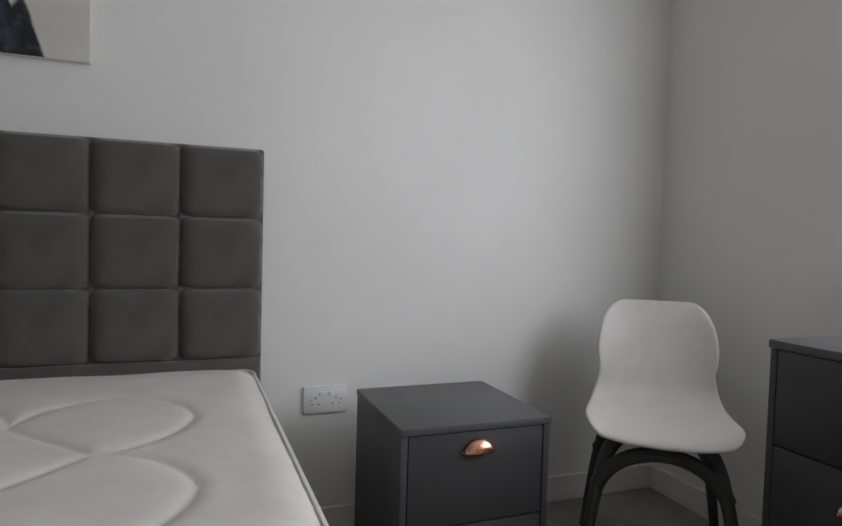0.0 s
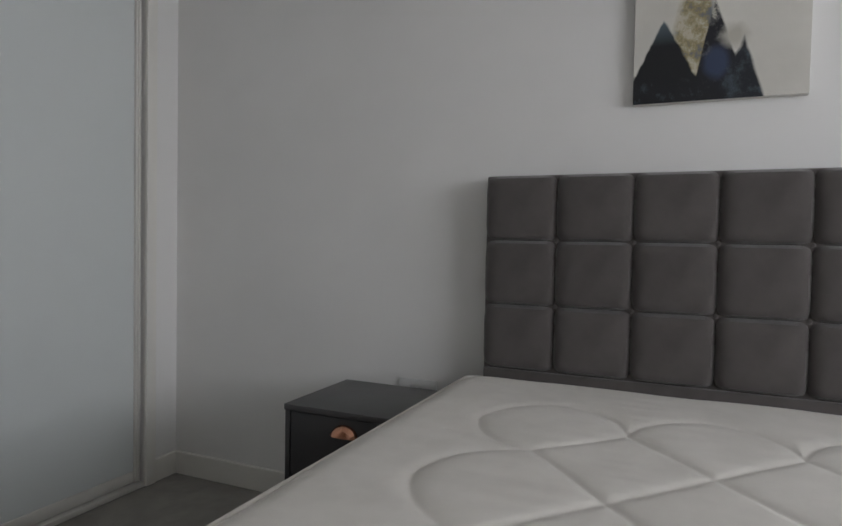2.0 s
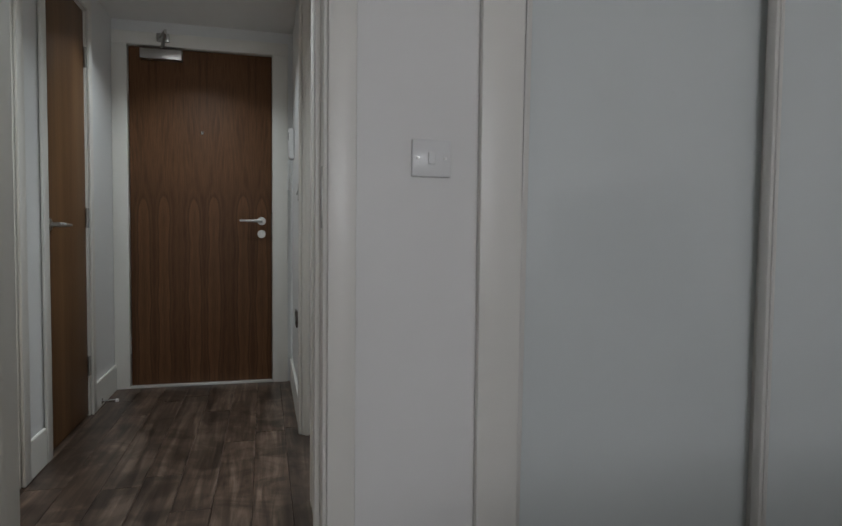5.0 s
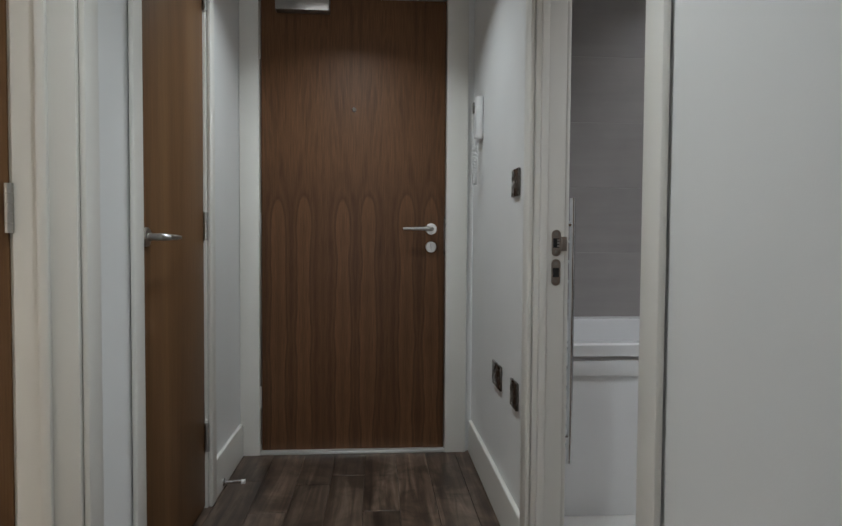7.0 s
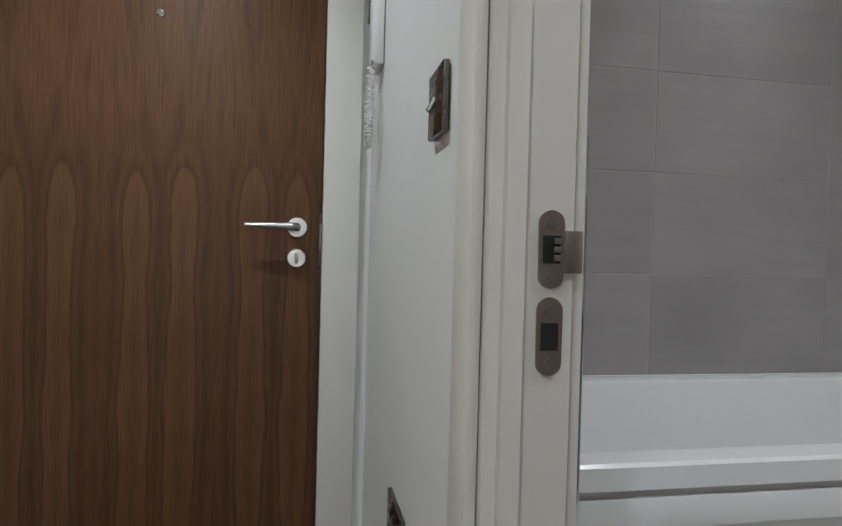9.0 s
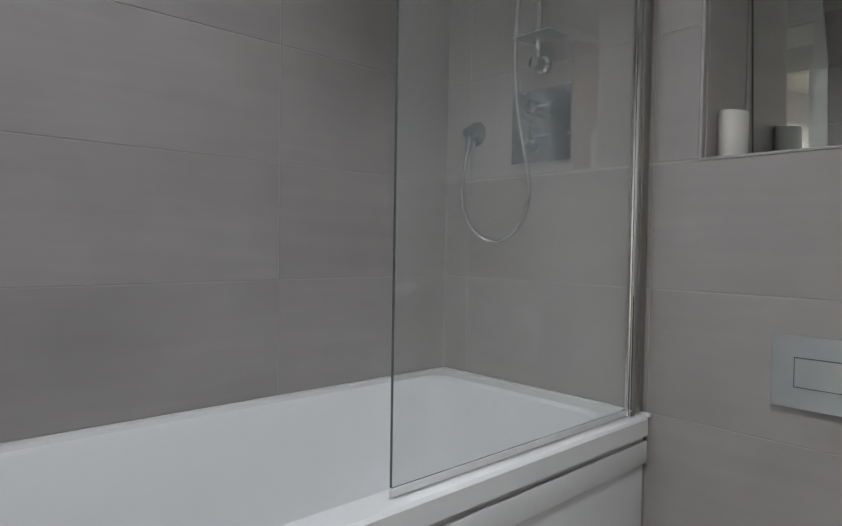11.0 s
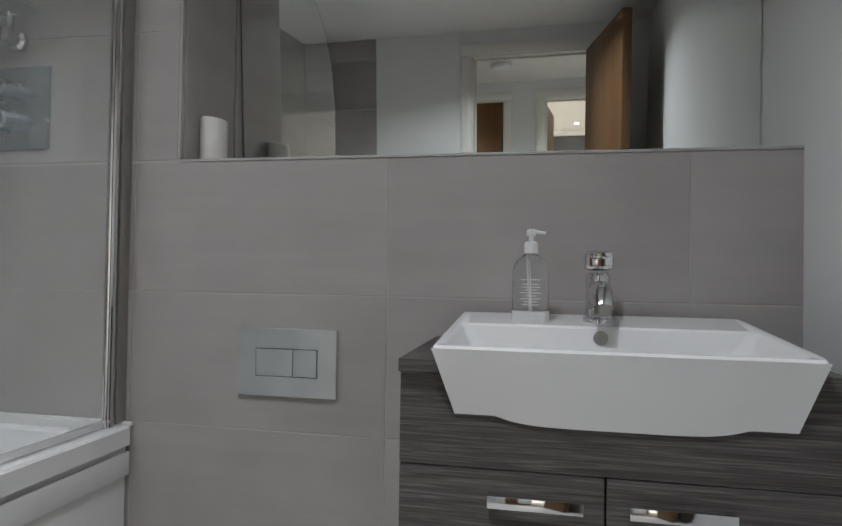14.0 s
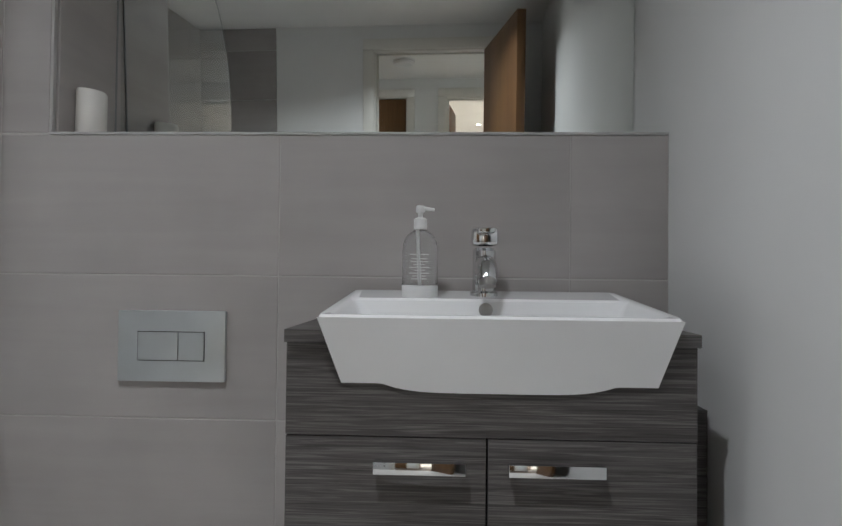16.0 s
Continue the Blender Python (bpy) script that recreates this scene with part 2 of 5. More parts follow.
M_TILE = tile_mat()
# the bathroom floor is unseen; this pale colour bounces lamp light up
M_BOUNCEFLOOR = paint("pale_bounce_floor", (0.72, 0.70, 0.67), 0.35, 0.08, 60, 0.05)
M_GROUT = paint("grey_grout", (0.465, 0.445, 0.43), 0.8)
M_CHROME = plain("polished_chrome", (0.76, 0.77, 0.78), 0.06, 1.0, 0.01)
M_STEEL = plain("brushed_steel", (0.46, 0.45, 0.43), 0.34, 1.0, 0.08, 300)
M_SATIN = plain("pale_satin_aluminium", (0.72, 0.71, 0.69), 0.42, 0.6, 0.05, 300)
M_NICKEL = plain("black_nickel", (0.16, 0.145, 0.13), 0.28, 1.0)
# for black parts, and for hollows whose shade is put into the colour
M_DARK = plain("black_and_hollow_shade", (0.012, 0.012, 0.012), 0.7)
M_PLASTIC = plain("white_plastic", (0.78, 0.78, 0.77), 0.32)
M_CERAMIC = plain("white_ceramic", (0.86, 0.86, 0.86), 0.10, 0, 0.004, 6, 0.012)
M_ACRYLIC = plain("white_acrylic", (0.84, 0.84, 0.84), 0.16, 0, 0.004, 6, 0.012)
M_MIRROR = Nodes("silvered_mirror").set(Metallic=1.0, Roughness=0.012).m
M_MIRROR.node_tree.nodes["Principled BSDF"].inputs["Base Color"].default_value = (0.87, 0.90, 0.88, 1)
M_GLASS = glassy("shower_glass", (0.955, 0.97, 0.96))
M_GLASS.node_tree.nodes["Principled BSDF"].inputs["Transmission Weight"].default_value = 0.96
M_GLASSEDGE = plain("green_glass_edge", (0.11, 0.135, 0.13), 0.25, 0, 0.01)
M_TRIM = plain("grey_tile_trim", (0.42, 0.41, 0.40), 0.35)
M_BOTTLE = glassy("clear_bottle_plastic", (0.93, 0.94, 0.94), 0.12, 1.35)
M_TRAY = glassy("frosted_plastic", (0.85, 0.88, 0.88), 0.5, 1.3)
M_BRONZE = plain("bronze_nickel", (0.44, 0.40, 0.36), 0.42, 1.0)
M_VANITY = grey_wood()
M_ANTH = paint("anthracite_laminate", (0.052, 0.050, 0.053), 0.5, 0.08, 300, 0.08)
# furniture tops get a lighter tone than the sides and drawers
M_ANTH_TOP = paint("lighter_anthracite_laminate", (0.085, 0.083, 0.085), 0.42, 0.08, 300, 0.08)
M_COPPER = plain("brushed_copper", (0.70, 0.36, 0.24), 0.25, 1.0)
M_HEAD = fabric("charcoal_velvet", (0.080, 0.070, 0.067), (0.095, 0.084, 0.080), 420, 0.5)
M_MATTRESS = fabric("ivory_damask", (0.66, 0.63, 0.58), (0.72, 0.69, 0.64), 520, 0.45, 0.85, 0.1)
M_PIPING = fabric("ivory_piping", (0.56, 0.53, 0.48), (0.62, 0.59, 0.54), 520, 0.4, 0.85, 0.1)
M_CHAIR = plain("matt_white_shell", (0.66, 0.64, 0.61), 0.5, 0, 0.06)
M_CHAIRLEG = plain("dark_grey_plastic", (0.045, 0.043, 0.042), 0.55)
M_PANELGLASS = paint("pale_back_painted_glass", (0.67, 0.70, 0.69), 0.035, 0.012, 3, 0.004)
M_PANELGLASS.node_tree.nodes["Principled BSDF"].inputs["IOR"].default_value = 1.6
M_TRACK = paint("cream_wardrobe_frame", (0.70, 0.68, 0.64), 0.38, 0.03, 90, 0.04)
M_ART = canvas_art()
M_CANVAS_EDGE = paint("off_white_canvas", (0.70, 0.68, 0.64), 0.8)
M_CANDLE = plain("ivory_wax", (0.74, 0.72, 0.68), 0.5)
M_UNIT = paint("gloss_grey_kitchen_laminate", (0.12, 0.125, 0.135), 0.12)
M_LAMP = glow("downlight_lens", (1.0, 0.95, 0.87), 9.0)
M_SHOWERPLATE = plain("satin_chrome_plate", (0.45, 0.50, 0.54), 0.25, 1.0, 0.02)
M_FLUSH = plain("satin_flush_plate", (0.56, 0.59, 0.60), 0.34, 0.75, 0.03)
M_SILL = paint("white_window_board", (0.8, 0.8, 0.78), 0.4)
M_GREYFRAME = plain("grey_window_frame", (0.25, 0.26, 0.27), 0.4)


# ---- mesh helpers ----
def box(bm, x0, x1, y0, y1, z0, z1, bevel=0.0, seg=2):
    r = bmesh.ops.create_cube(bm, size=1.0)
    vs = r["verts"]
    for v in vs:
        v.co = Vector((x0 + (v.co.x + 0.5) * (x1 - x0), y0 + (v.co.y + 0.5) * (y1 - y0), z0 + (v.co.z + 0.5) * (z1 - z0)))
    if bevel:
        es = list({e for v in vs for e in v.link_edges})
        bmesh.ops.bevel(bm, geom=es, offset=bevel, segments=seg, profile=0.5, affect="EDGES")
    return bm


def boxes(*rows, bevel=0.0):
    bm = bmesh.new()
    for r in rows:
        box(bm, *r, bevel=bevel)
    return bm


def tube(bm, p, q, r0, r1=None, n=20, cap=True):
    r1 = r0 if r1 is None else r1
    p, q = Vector(p), Vector(q)
    d = q - p
    m = Matrix.Translation((p + q) / 2) @ d.to_track_quat("Z", "Y").to_matrix().to_4x4()
    bmesh.ops.create_cone(bm, cap_ends=cap, segments=n, radius1=r0, radius2=r1, depth=d.length, matrix=m)
    return bm


def lathe(bm, profile, centre, axis="z", n=28):
    """Turn a profile of (radius, height) round an axis through centre."""
    rings = []
    for r, hgt in profile:
        ring = []
        for k in range(n):
            a = 2 * math.pi * k / n
            u, v = r * math.cos(a), r * math.sin(a)
            co = {"z": (u, v, hgt), "y": (u, hgt, v), "x": (hgt, u, v)}[axis]
            ring.append(bm.verts.new(Vector(centre) + Vector(co)))
        rings.append(ring)
    for a, b in zip(rings, rings[1:]):
        for k in range(n):
            bm.faces.new((a[k], a[(k + 1) % n], b[(k + 1) % n], b[k]))
    for ring in (rings[0], rings[-1]):
        bm.faces.new(ring)
    bmesh.ops.recalc_face_normals(bm, faces=bm.faces)
    return bm


def sweep(bm, pts, r, n=10):
    """A round tube along points."""
    pts = [Vector(p) for p in pts]
    rings, up = [], Vector((0.31, 0.17, 0.93))
    for i, p in enumerate(pts):
        d = (pts[min(i + 1, len(pts) - 1)] - pts[max(i - 1, 0)]).normalized()
        a = d.cross(up).normalized()
        b = d.cross(a)
        rr = r[i] if isinstance(r, list) else r
        rings.append([bm.verts.new(p + rr * (math.cos(2 * math.pi * k / n) * a + math.sin(2 * math.pi * k / n) * b)) for k in range(n)])
    for x, y in zip(rings, rings[1:]):
        for k in range(n):
            bm.faces.new((x[k], x[(k + 1) % n], y[(k + 1) % n], y[k]))
    for ring in (rings[0], rings[-1]):
        bm.faces.new(ring)
    bmesh.ops.recalc_face_normals(bm, faces=bm.faces)
    return bm


def bez(p0, p1, p2, p3, n=24):
    p0, p1, p2, p3 = map(Vector, (p0, p1, p2, p3))
    out = []
    for i in range(n + 1):
        t = i / n
        out.append((1 - t) ** 3 * p0 + 3 * (1 - t) ** 2 * t * p1 + 3 * (1 - t) * t * t * p2 + t ** 3 * p3)
    return out


def mesh_of(name, bm, material, smooth=True):
    me = bpy.data.meshes.new(name)
    bm.to_mesh(me)
    bm.free()
    me.materials.append(material)
    if smooth:
        me.shade_smooth()
        me.set_sharp_from_angle(angle=radians(32))
    return me


def part(name, bm, material, parent=None, label="", smooth=True):
    ob = new(name, mesh_of(name, bm, material, smooth))
    if parent is not None:
        ob.parent = parent
        ob.matrix_parent_inverse = Matrix()
    if label:
        ob["label"] = label
    return ob


def thing(name, at, label, category, group="", rz=0.0):
    ob = new(name)
    ob.empty_display_size = 0.1
    ob.matrix_world = pose(*at, 0, 0, rz)
    return tagged(ob, label, category, group)


def structure(name, bm, material, label, category=""):
    ob = part(name, bm, material, None, "", False)
    return tagged(ob, label, category or name.split("_")[0], "", "structure")


# ---- the large structure ----
structure("floor_bedroom", boxes((-0.75, 2.98, -7.12, -2.62, -0.12, 0)), M_CARPET, "grey-beige short pile carpet", "carpet")
hall_floor = structure("floor_hall", boxes((-0.21, 1.02, -2.62, 0.10, -0.12, -0.010)), M_DARK, "dark walnut laminate plank floor of the hall", "floor")
# bathroom floor out of view, kept pale as a reflector for the ceiling
structure("floor_bathroom", boxes((1.02, 3.0, -2.16, 0.06, -0.12, 0)), M_BOUNCEFLOOR, "unseen bathroom floor, made pale to bounce light upward", "floor")
structure("floor_living", boxes((-4.3, -0.21, -2.65, 1.3, -0.12, 0)), M_CARPET, "pale floor of the living room", "floor")

structure("ceiling_bedroom", boxes((-0.87, 3.1, -7.44, -2.6, 2.4, 2.5)), M_CEIL, "white painted bedroom ceiling", "ceiling")
structure("ceiling_hall", boxes((-0.15, 0.9545, -2.6, 0.12, 2.2, 2.3)), M_CEIL, "white painted hall ceiling", "ceiling")
structure("ceiling_bathroom", boxes((1.0355, 3.4, -2.2, 0.12, BATH_TOP, 2.36)), M_CEIL, "white painted bathroom ceiling", "ceiling")
structure("ceiling_living", boxes((-4.4, -0.15, -2.8, 1.4, 2.35, 2.45)), M_CEIL, "white ceiling of the living room with spotlights", "ceiling")

DX0, DX1 = 0.268, 0.900          # bedroom doorway
WX0, WX1 = 1.335, 2.805          # wardrobe recess
structure("wall_bedroom_north", boxes(
    (-0.75, DX0 - 0.03, -2.71, -2.52, 0, 2.4), (DX0 - 0.03, DX1 + 0.03, -2.71, -2.52, 2.07, 2.4),
    (DX1 + 0.03, WX0, -2.71, -2.52, 0, 2.4), (WX1, 2.98, -2.71, -2.265, 0, 2.4),
    (WX0, WX1, -2.71, -2.52, 2.32, 2.4)), M_WALL, "white painted bedroom wall with doorway and wardrobe recess", "wall")
structure("wall_bedroom_east", boxes((2.98, 3.1, -7.44, -2.265, 0, 2.4)), M_WALL, "white painted wall behind the bed", "wall")
structure("wall_bedroom_west", boxes((-0.87, -0.75, -7.44, -2.52, 0, 2.4)), M_WALL, "white painted bedroom wall", "wall")
VX0, VX1, VZ0, VZ1 = 0.20, 2.17, 0.92, 2.12
structure("wall_bedroom_south", boxes(
    (-0.75, VX0, -7.44, -7.12, 0, 2.4), (VX1, 2.98, -7.44, -7.12, 0, 2.4),
    (VX0, VX1, -7.44, -7.12, 0, VZ0), (VX0, VX1, -7.44, -7.12, VZ1, 2.4)), M_WALL, "white painted bedroom window wall", "wall")

BY0, BY1 = -1.822, -1.115         # bathroom doorway
BATH_HEAD = 2.10
CY0, CY1 = -1.175, -0.565        # cupboard door
LY0, LY1 = -2.12, -1.50          # living room doorway
structure("wall_hall_right", boxes(
    (0.955, 1.035, BY1 + 0.03, 0.12, 0, 2.36), (0.955, 1.035, -2.52, BY0 - 0.03, 0, 2.36),
    (0.955, 1.035, BY0 - 0.03, BY1 + 0.03, BATH_HEAD + 0.03, 2.36)), M_BATHWALL, "white painted hall wall with bathroom doorway", "wall")
structure("wall_hall_left", boxes(
    (-0.21, -0.09, CY1 + 0.03, 0.12, 0, 2.35), (-0.21, -0.09, LY1 + 0.03, CY0 - 0.03, 0, 2.35), (-0.21, -0.09, -2.65, LY0 - 0.03, 0, 2.35),
    (-0.21, -0.09, CY0 - 0.03, CY1 + 0.03, 2.07, 2.35), (-0.21, -0.09, LY0 - 0.03, LY1 + 0.03, 2.07, 2.35)),
    M_BATHWALL, "white painted hall wall with two doorways", "wall")
structure("wall_hall_end", boxes(
    (-0.09, -0.035, -0.012, 0.12, 0, 2.2), (0.865, 0.955, -0.012, 0.12, 0, 2.2), (-0.035, 0.865, -0.012, 0.12, 2.085, 2.2)),
    M_BATHWALL, "white painted wall round the front door", "wall")
structure("wall_cupboard", boxes((-0.80, -0.72, -1.4, -0.4, 0, 2.35), (-0.72, -0.21, -0.45, -0.4, 0, 2.35), (-0.72, -0.21, -1.4, -1.35, 0, 2.35)),
          M_BATHWALL, "plain walls of the hall cupboard", "wall")
structure("wall_living", boxes((-4.42, -4.3, -2.8, 1.42, 0, 2.35), (-4.3, -0.21, -2.8, -2.65, 0, 2.35), (-4.3, -0.21, 1.3, 1.42, 0, 2.35)),
          M_WALL, "white painted living room walls", "wall")
structure("wall_landing", boxes((-0.3, 1.2, 0.12, 0.2, 0, 2.3)), M_BATHWALL, "plain wall behind the front door", "wall")

NY1 = -0.822                     # left end of the mirror niche
wall_be = structure("wall_bathroom_east", boxes(
    (3.0014, 3.4, -2.117, -0.0086, 0, 1.216), (3.0014, 3.4, NY1 + 0.004, -0.0086, 1.216, BATH_TOP), (3.30, 3.4, -2.117, NY1 + 0.004, 1.216, BATH_TOP)),
    M_GROUT, "grey tiled bathroom wall with a mirror niche", "wall")
structure("wall_bathroom_south", boxes((1.035, 3.4, -2.265, -2.117, 0, BATH_TOP)), M_BATHWALL, "white painted bathroom wall beside the basin", "wall")
wall_bn = structure("wall_bathroom_north", boxes((1.035, 3.4, -0.0086, 0.12, 0, BATH_TOP)), M_GROUT, "grey tiled wall along the bath", "wall")


# linings and casings of the doorways
def door_frame(name, axis, a, b, f0, f1, top, label, wide=0.065, stop=None):
    """axis: 'x' when the opening spans x from a to b and the wall goes from f0 to f1 in y; else the other way round."""
    def put(bm, s0, s1, d0, d1, z0, z1, bevel=0.003):
        if axis == "x":
            box(bm, s0, s1, d0, d1, z0, z1, bevel)
        else:
            box(bm, d0, d1, s0, s1, z0, z1, bevel)
    root = tagged(new(name), label, "door frame", "", "structure")
    g = 0.003
    for s0, s1, z0, z1 in ((a - 0.029, a, 0, top), (b, b + 0.029, 0, top), (a - 0.029, b + 0.029, top, top + 0.029)):
        bm = bmesh.new()
        put(bm, s0, s1, f0 - g, f1 + g, z0, z1)
        part("lining", bm, M_GLOSS, root)
    for face, d0, d1 in ((0, f0 - 0.018, f0 - g - 0.001), (1, f1 + g + 0.001, f1 + 0.018)):
        for s0, s1, z0, z1 in ((a - wide - 0.008, a - 0.008, 0, top + 0.008), (b + 0.008, b + wide + 0.008, 0, top + 0.008),
                               (a - wide - 0.008, b + wide + 0.008, top + 0.008, top + wide + 0.008)):
            bm = bmesh.new()
            put(bm, s0, s1, d0, d1, z0, z1, 0.005)
            part("casing", bm, M_GLOSS, root)
    if stop is not None:
        d0, d1 = stop
        for s0, s1, z0, z1 in ((a, a + 0.012, 0, top), (b - 0.012, b, 0, top), (a + 0.012, b - 0.012, top - 0.012, top)):
            bm = bmesh.new()
            put(bm, s0, s1, d0, d1, z0, z1, 0.002)
            part("stop", bm, M_GLOSS, root)
    return root


door_frame("door_frame_bedroom", "x", DX0, DX1, -2.71, -2.52, 2.05, "cream painted bedroom door frame", 0.06, (-2.655, -2.62))
bath_frame = door_frame("door_frame_bathroom", "y", BY0, BY1, 0.955, 1.035, BATH_HEAD, "cream painted bathroom door frame", 0.065, (0.965, 0.985))
door_frame("door_frame_cupboard", "y", CY0, CY1, -0.21, -0.09, 2.05, "cream painted cupboard door frame", 0.06)
door_frame("door_frame_living", "y", LY0, LY1, -0.21, -0.09, 2.05, "cream painted living room door frame", 0.065, (-0.16, -0.14))

ff = tagged(new("door_frame_front"), "cream painted front door frame", "door frame", "", "structure")
for n_, r_ in (("jamb", (-0.088, -0.004, -0.035, 0.05, 0, 2.055)), ("jamb", (0.830, 0.925, -0.035, 0.05, 0, 2.055)), ("head", (-0.088, 0.925, -0.035, 0.05, 2.055, 2.13))):
    part(n_, box(bmesh.new(), *r_, bevel=0.003), M_GLOSS, ff)
part("threshold", box(bmesh.new(), -0.004, 0.830, -0.03, 0.05, 0, 0.014, bevel=0.002), M_SATIN, ff, "pale satin metal threshold strip")


# skirting boards
def skirting(name, x0, x1, y0, y1, hgt, label):
    bm = box(bmesh.new(), x0, x1, y0, y1, 0, hgt, bevel=0.005)
    return structure(name, bm, M_GLOSS, label, "skirting board")


skirting("baseboard_1", 2.964, 2.98, -7.12, -2.726, 0.10, "cream painted skirting board in the bedroom")
skirting("baseboard_2", 2.85, 2.98, -2.726, -2.71, 0.10, "cream painted skirting board beside the wardrobe")
skirting("baseboard_3", 0.98, 1.235, -2.726, -2.71, 0.10, "cream painted skirting board beside the doorway")
skirting("baseboard_4", -0.75, 2.964, -7.12, -7.104, 0.10, "cream painted skirting board below the window")
skirting("baseboard_5", 0.939, 0.955, -1.04, -0.036, 0.15, "cream painted skirting board in the hall")
skirting("baseboard_6", -0.09, -0.074, -0.50, -0.036, 0.15, "cream painted skirting board beside the front door")
skirting("baseboard_7", -0.09, -0.074, -1.426, -1.25, 0.15, "cream painted skirting board between the hall doors")
skirting("baseboard_8", 0.939, 0.955, -2.5, -1.915, 0.15, "cream painted skirting board in the hall")

# bedroom window
win = tagged(new("window_1"), "grey framed bedroom window with a white window board", "window", "", "structure")
part("window_sill", box(bmesh.new(), VX0 - 0.04, VX1 + 0.05, -7.33, -7.075, VZ0 - 0.03, VZ0 - 0.002, bevel=0.006), M_SILL, win)
for r_ in ((VX0, VX1, -7.40, -7.34, VZ0, VZ0 + 0.06), (VX0, VX1, -7.40, -7.34, VZ1 - 0.06, VZ1), (VX0, VX0 + 0.06, -7.40, -7.34, VZ0 + 0.06, VZ1 - 0.06),
           (VX1 - 0.06, VX1, -7.40, -7.34, VZ0 + 0.06, VZ1 - 0.06), (1.02, 1.08, -7.40, -7.34, VZ0 + 0.06, VZ1 - 0.06)):
    part("window_frame", box(bmesh.new(), *r_, bevel=0.004), M_GREYFRAME, win)
for x0, x1 in ((VX0 + 0.06, 1.02), (1.08, VX1 - 0.06)):
    p_ = part("pane", box(bmesh.new(), x0, x1, -7.375, -7.365, VZ0 + 0.06, VZ1 - 0.06), M_GLASS, win)
    p_.visible_shadow = False


# ---- doors ----
def lever(parent, at, out, along, z, material=M_STEEL):
    """A lever handle: rose, neck and tapering lever. out and along are unit vectors."""
    o, a = Vector(out), Vector(along)
    c = Vector((at[0], at[1], z))
    bm = bmesh.new()
    tube(bm, c, c + o * 0.009, 0.026, 0.025, 32)
    bmesh.ops.bevel(bm, geom=[e for e in bm.edges if e.calc_face_angle(0) > 1], offset=0.002, segments=2, affect="EDGES")
    hnd = part("door_handle", bm, material, parent, "satin metal lever handle on a round rose")
    bm = bmesh.new()
    pts = [c + o * 0.008, c + o * 0.045, c + o * 0.056 + a * 0.012] + [c + o * (0.056 - 0.006 * k / 6) + a * (0.02 + 0.11 * k / 6) for k in range(1, 7)]
    sweep(bm, pts, [0.010, 0.010, 0.0095] + [0.009 - 0.0035 * k / 6 for k in range(1, 7)], 14)
    part("lever", bm, material, hnd)
    return hnd


def hinge(parent, x, y, z, rz=0.0, material=M_STEEL):
    bm = bmesh.new()
    for k in range(5):
        tube(bm, (x, y, z - 0.05 + k * 0.02), (x, y, z - 0.0308 + k * 0.02), 0.0085, None, 14)
    return part("hinge", bm, material, parent, "steel butt hinge")


# front door: face at y = 0
fd = tagged(new("door_1"), "dark walnut veneered front door, closed", "door", "", "structure")
part("leaf", box(bmesh.new(), 0.001, 0.827, 0.0, 0.046, 0.012, 2.05, bevel=0.0015), M_FRONT, fd)
lever(fd, (0.764, 0.0), (0, -1, 0), (-1, 0, 0), 1.024)
bm = lathe(bmesh.new(), [(0.0255, 0), (0.0255, -0.006), (0.023, -0.009), (0.001, -0.009)], (0.764, 0, 0.942), "y", 32)
kt = part("thumb_turn", bm, M_STEEL, fd, "satin round lock rose")
part("snib", box(bmesh.new(), 0.760, 0.768, -0.022, -0.009, 0.928, 0.956, bevel=0.002), M_STEEL, kt)
part("peephole", lathe(bmesh.new(), [(0.0095, 0.002), (0.0095, -0.004), (0.006, -0.005), (0.005, -0.002), (0.0005, -0.002)], (0.412, 0, 1.556), "y", 24), M_CHROME, fd)
part("lock_edge", box(bmesh.new(), 0.822, 0.8295, -0.003, 0.03, 0.90, 1.08, bevel=0.0005), M_NICKEL, fd, "dark metal lock faceplate")
for hz in (0.26, 1.04, 1.82):
    hinge(fd, -0.006, -0.010, hz, 0.0, M_SATIN)
closer = part("door_closer", box(bmesh.new(), 0.07, 0.305, -0.05, -0.001, 1.975, 2.035, bevel=0.004), M_STEEL, fd, "silver overhead door closer")
part("closer_arm", tube(bmesh.new(), (0.19, -0.03, 2.042), (0.235, -0.20, 2.085), 0.010, 0.009, 14), M_STEEL, closer)
part("closer_arm", tube(bmesh.new(), (0.235, -0.20, 2.097), (0.185, -0.05, 2.102), 0.009, 0.008, 14), M_STEEL, closer)
part("closer_shoe", box(bmesh.new(), 0.165, 0.235, -0.055, -0.036, 2.075, 2.125, bevel=0.003), M_STEEL, closer)

# cupboard door in the hall, closed
cd = tagged(new("door_2"), "mid-brown walnut veneered cupboard door, closed", "door", "", "structure")
bm = box(bmesh.new(), 0.002, 0.606, -0.022, 0.022, 0.01, 2.045, bevel=0.0015)
lf = part("leaf", bm, M_INNER, cd)
lf.matrix_local = pose(-0.118, CY0 + 0.001, 0, 0, 0, 90)
lever(cd, (-0.096, CY0 + 0.06), (1, 0, 0), (0, 1, 0), 0.975)
for hz in (0.26, 1.016, 1.82):
    hinge(cd, -0.088, CY1 - 0.004, hz)


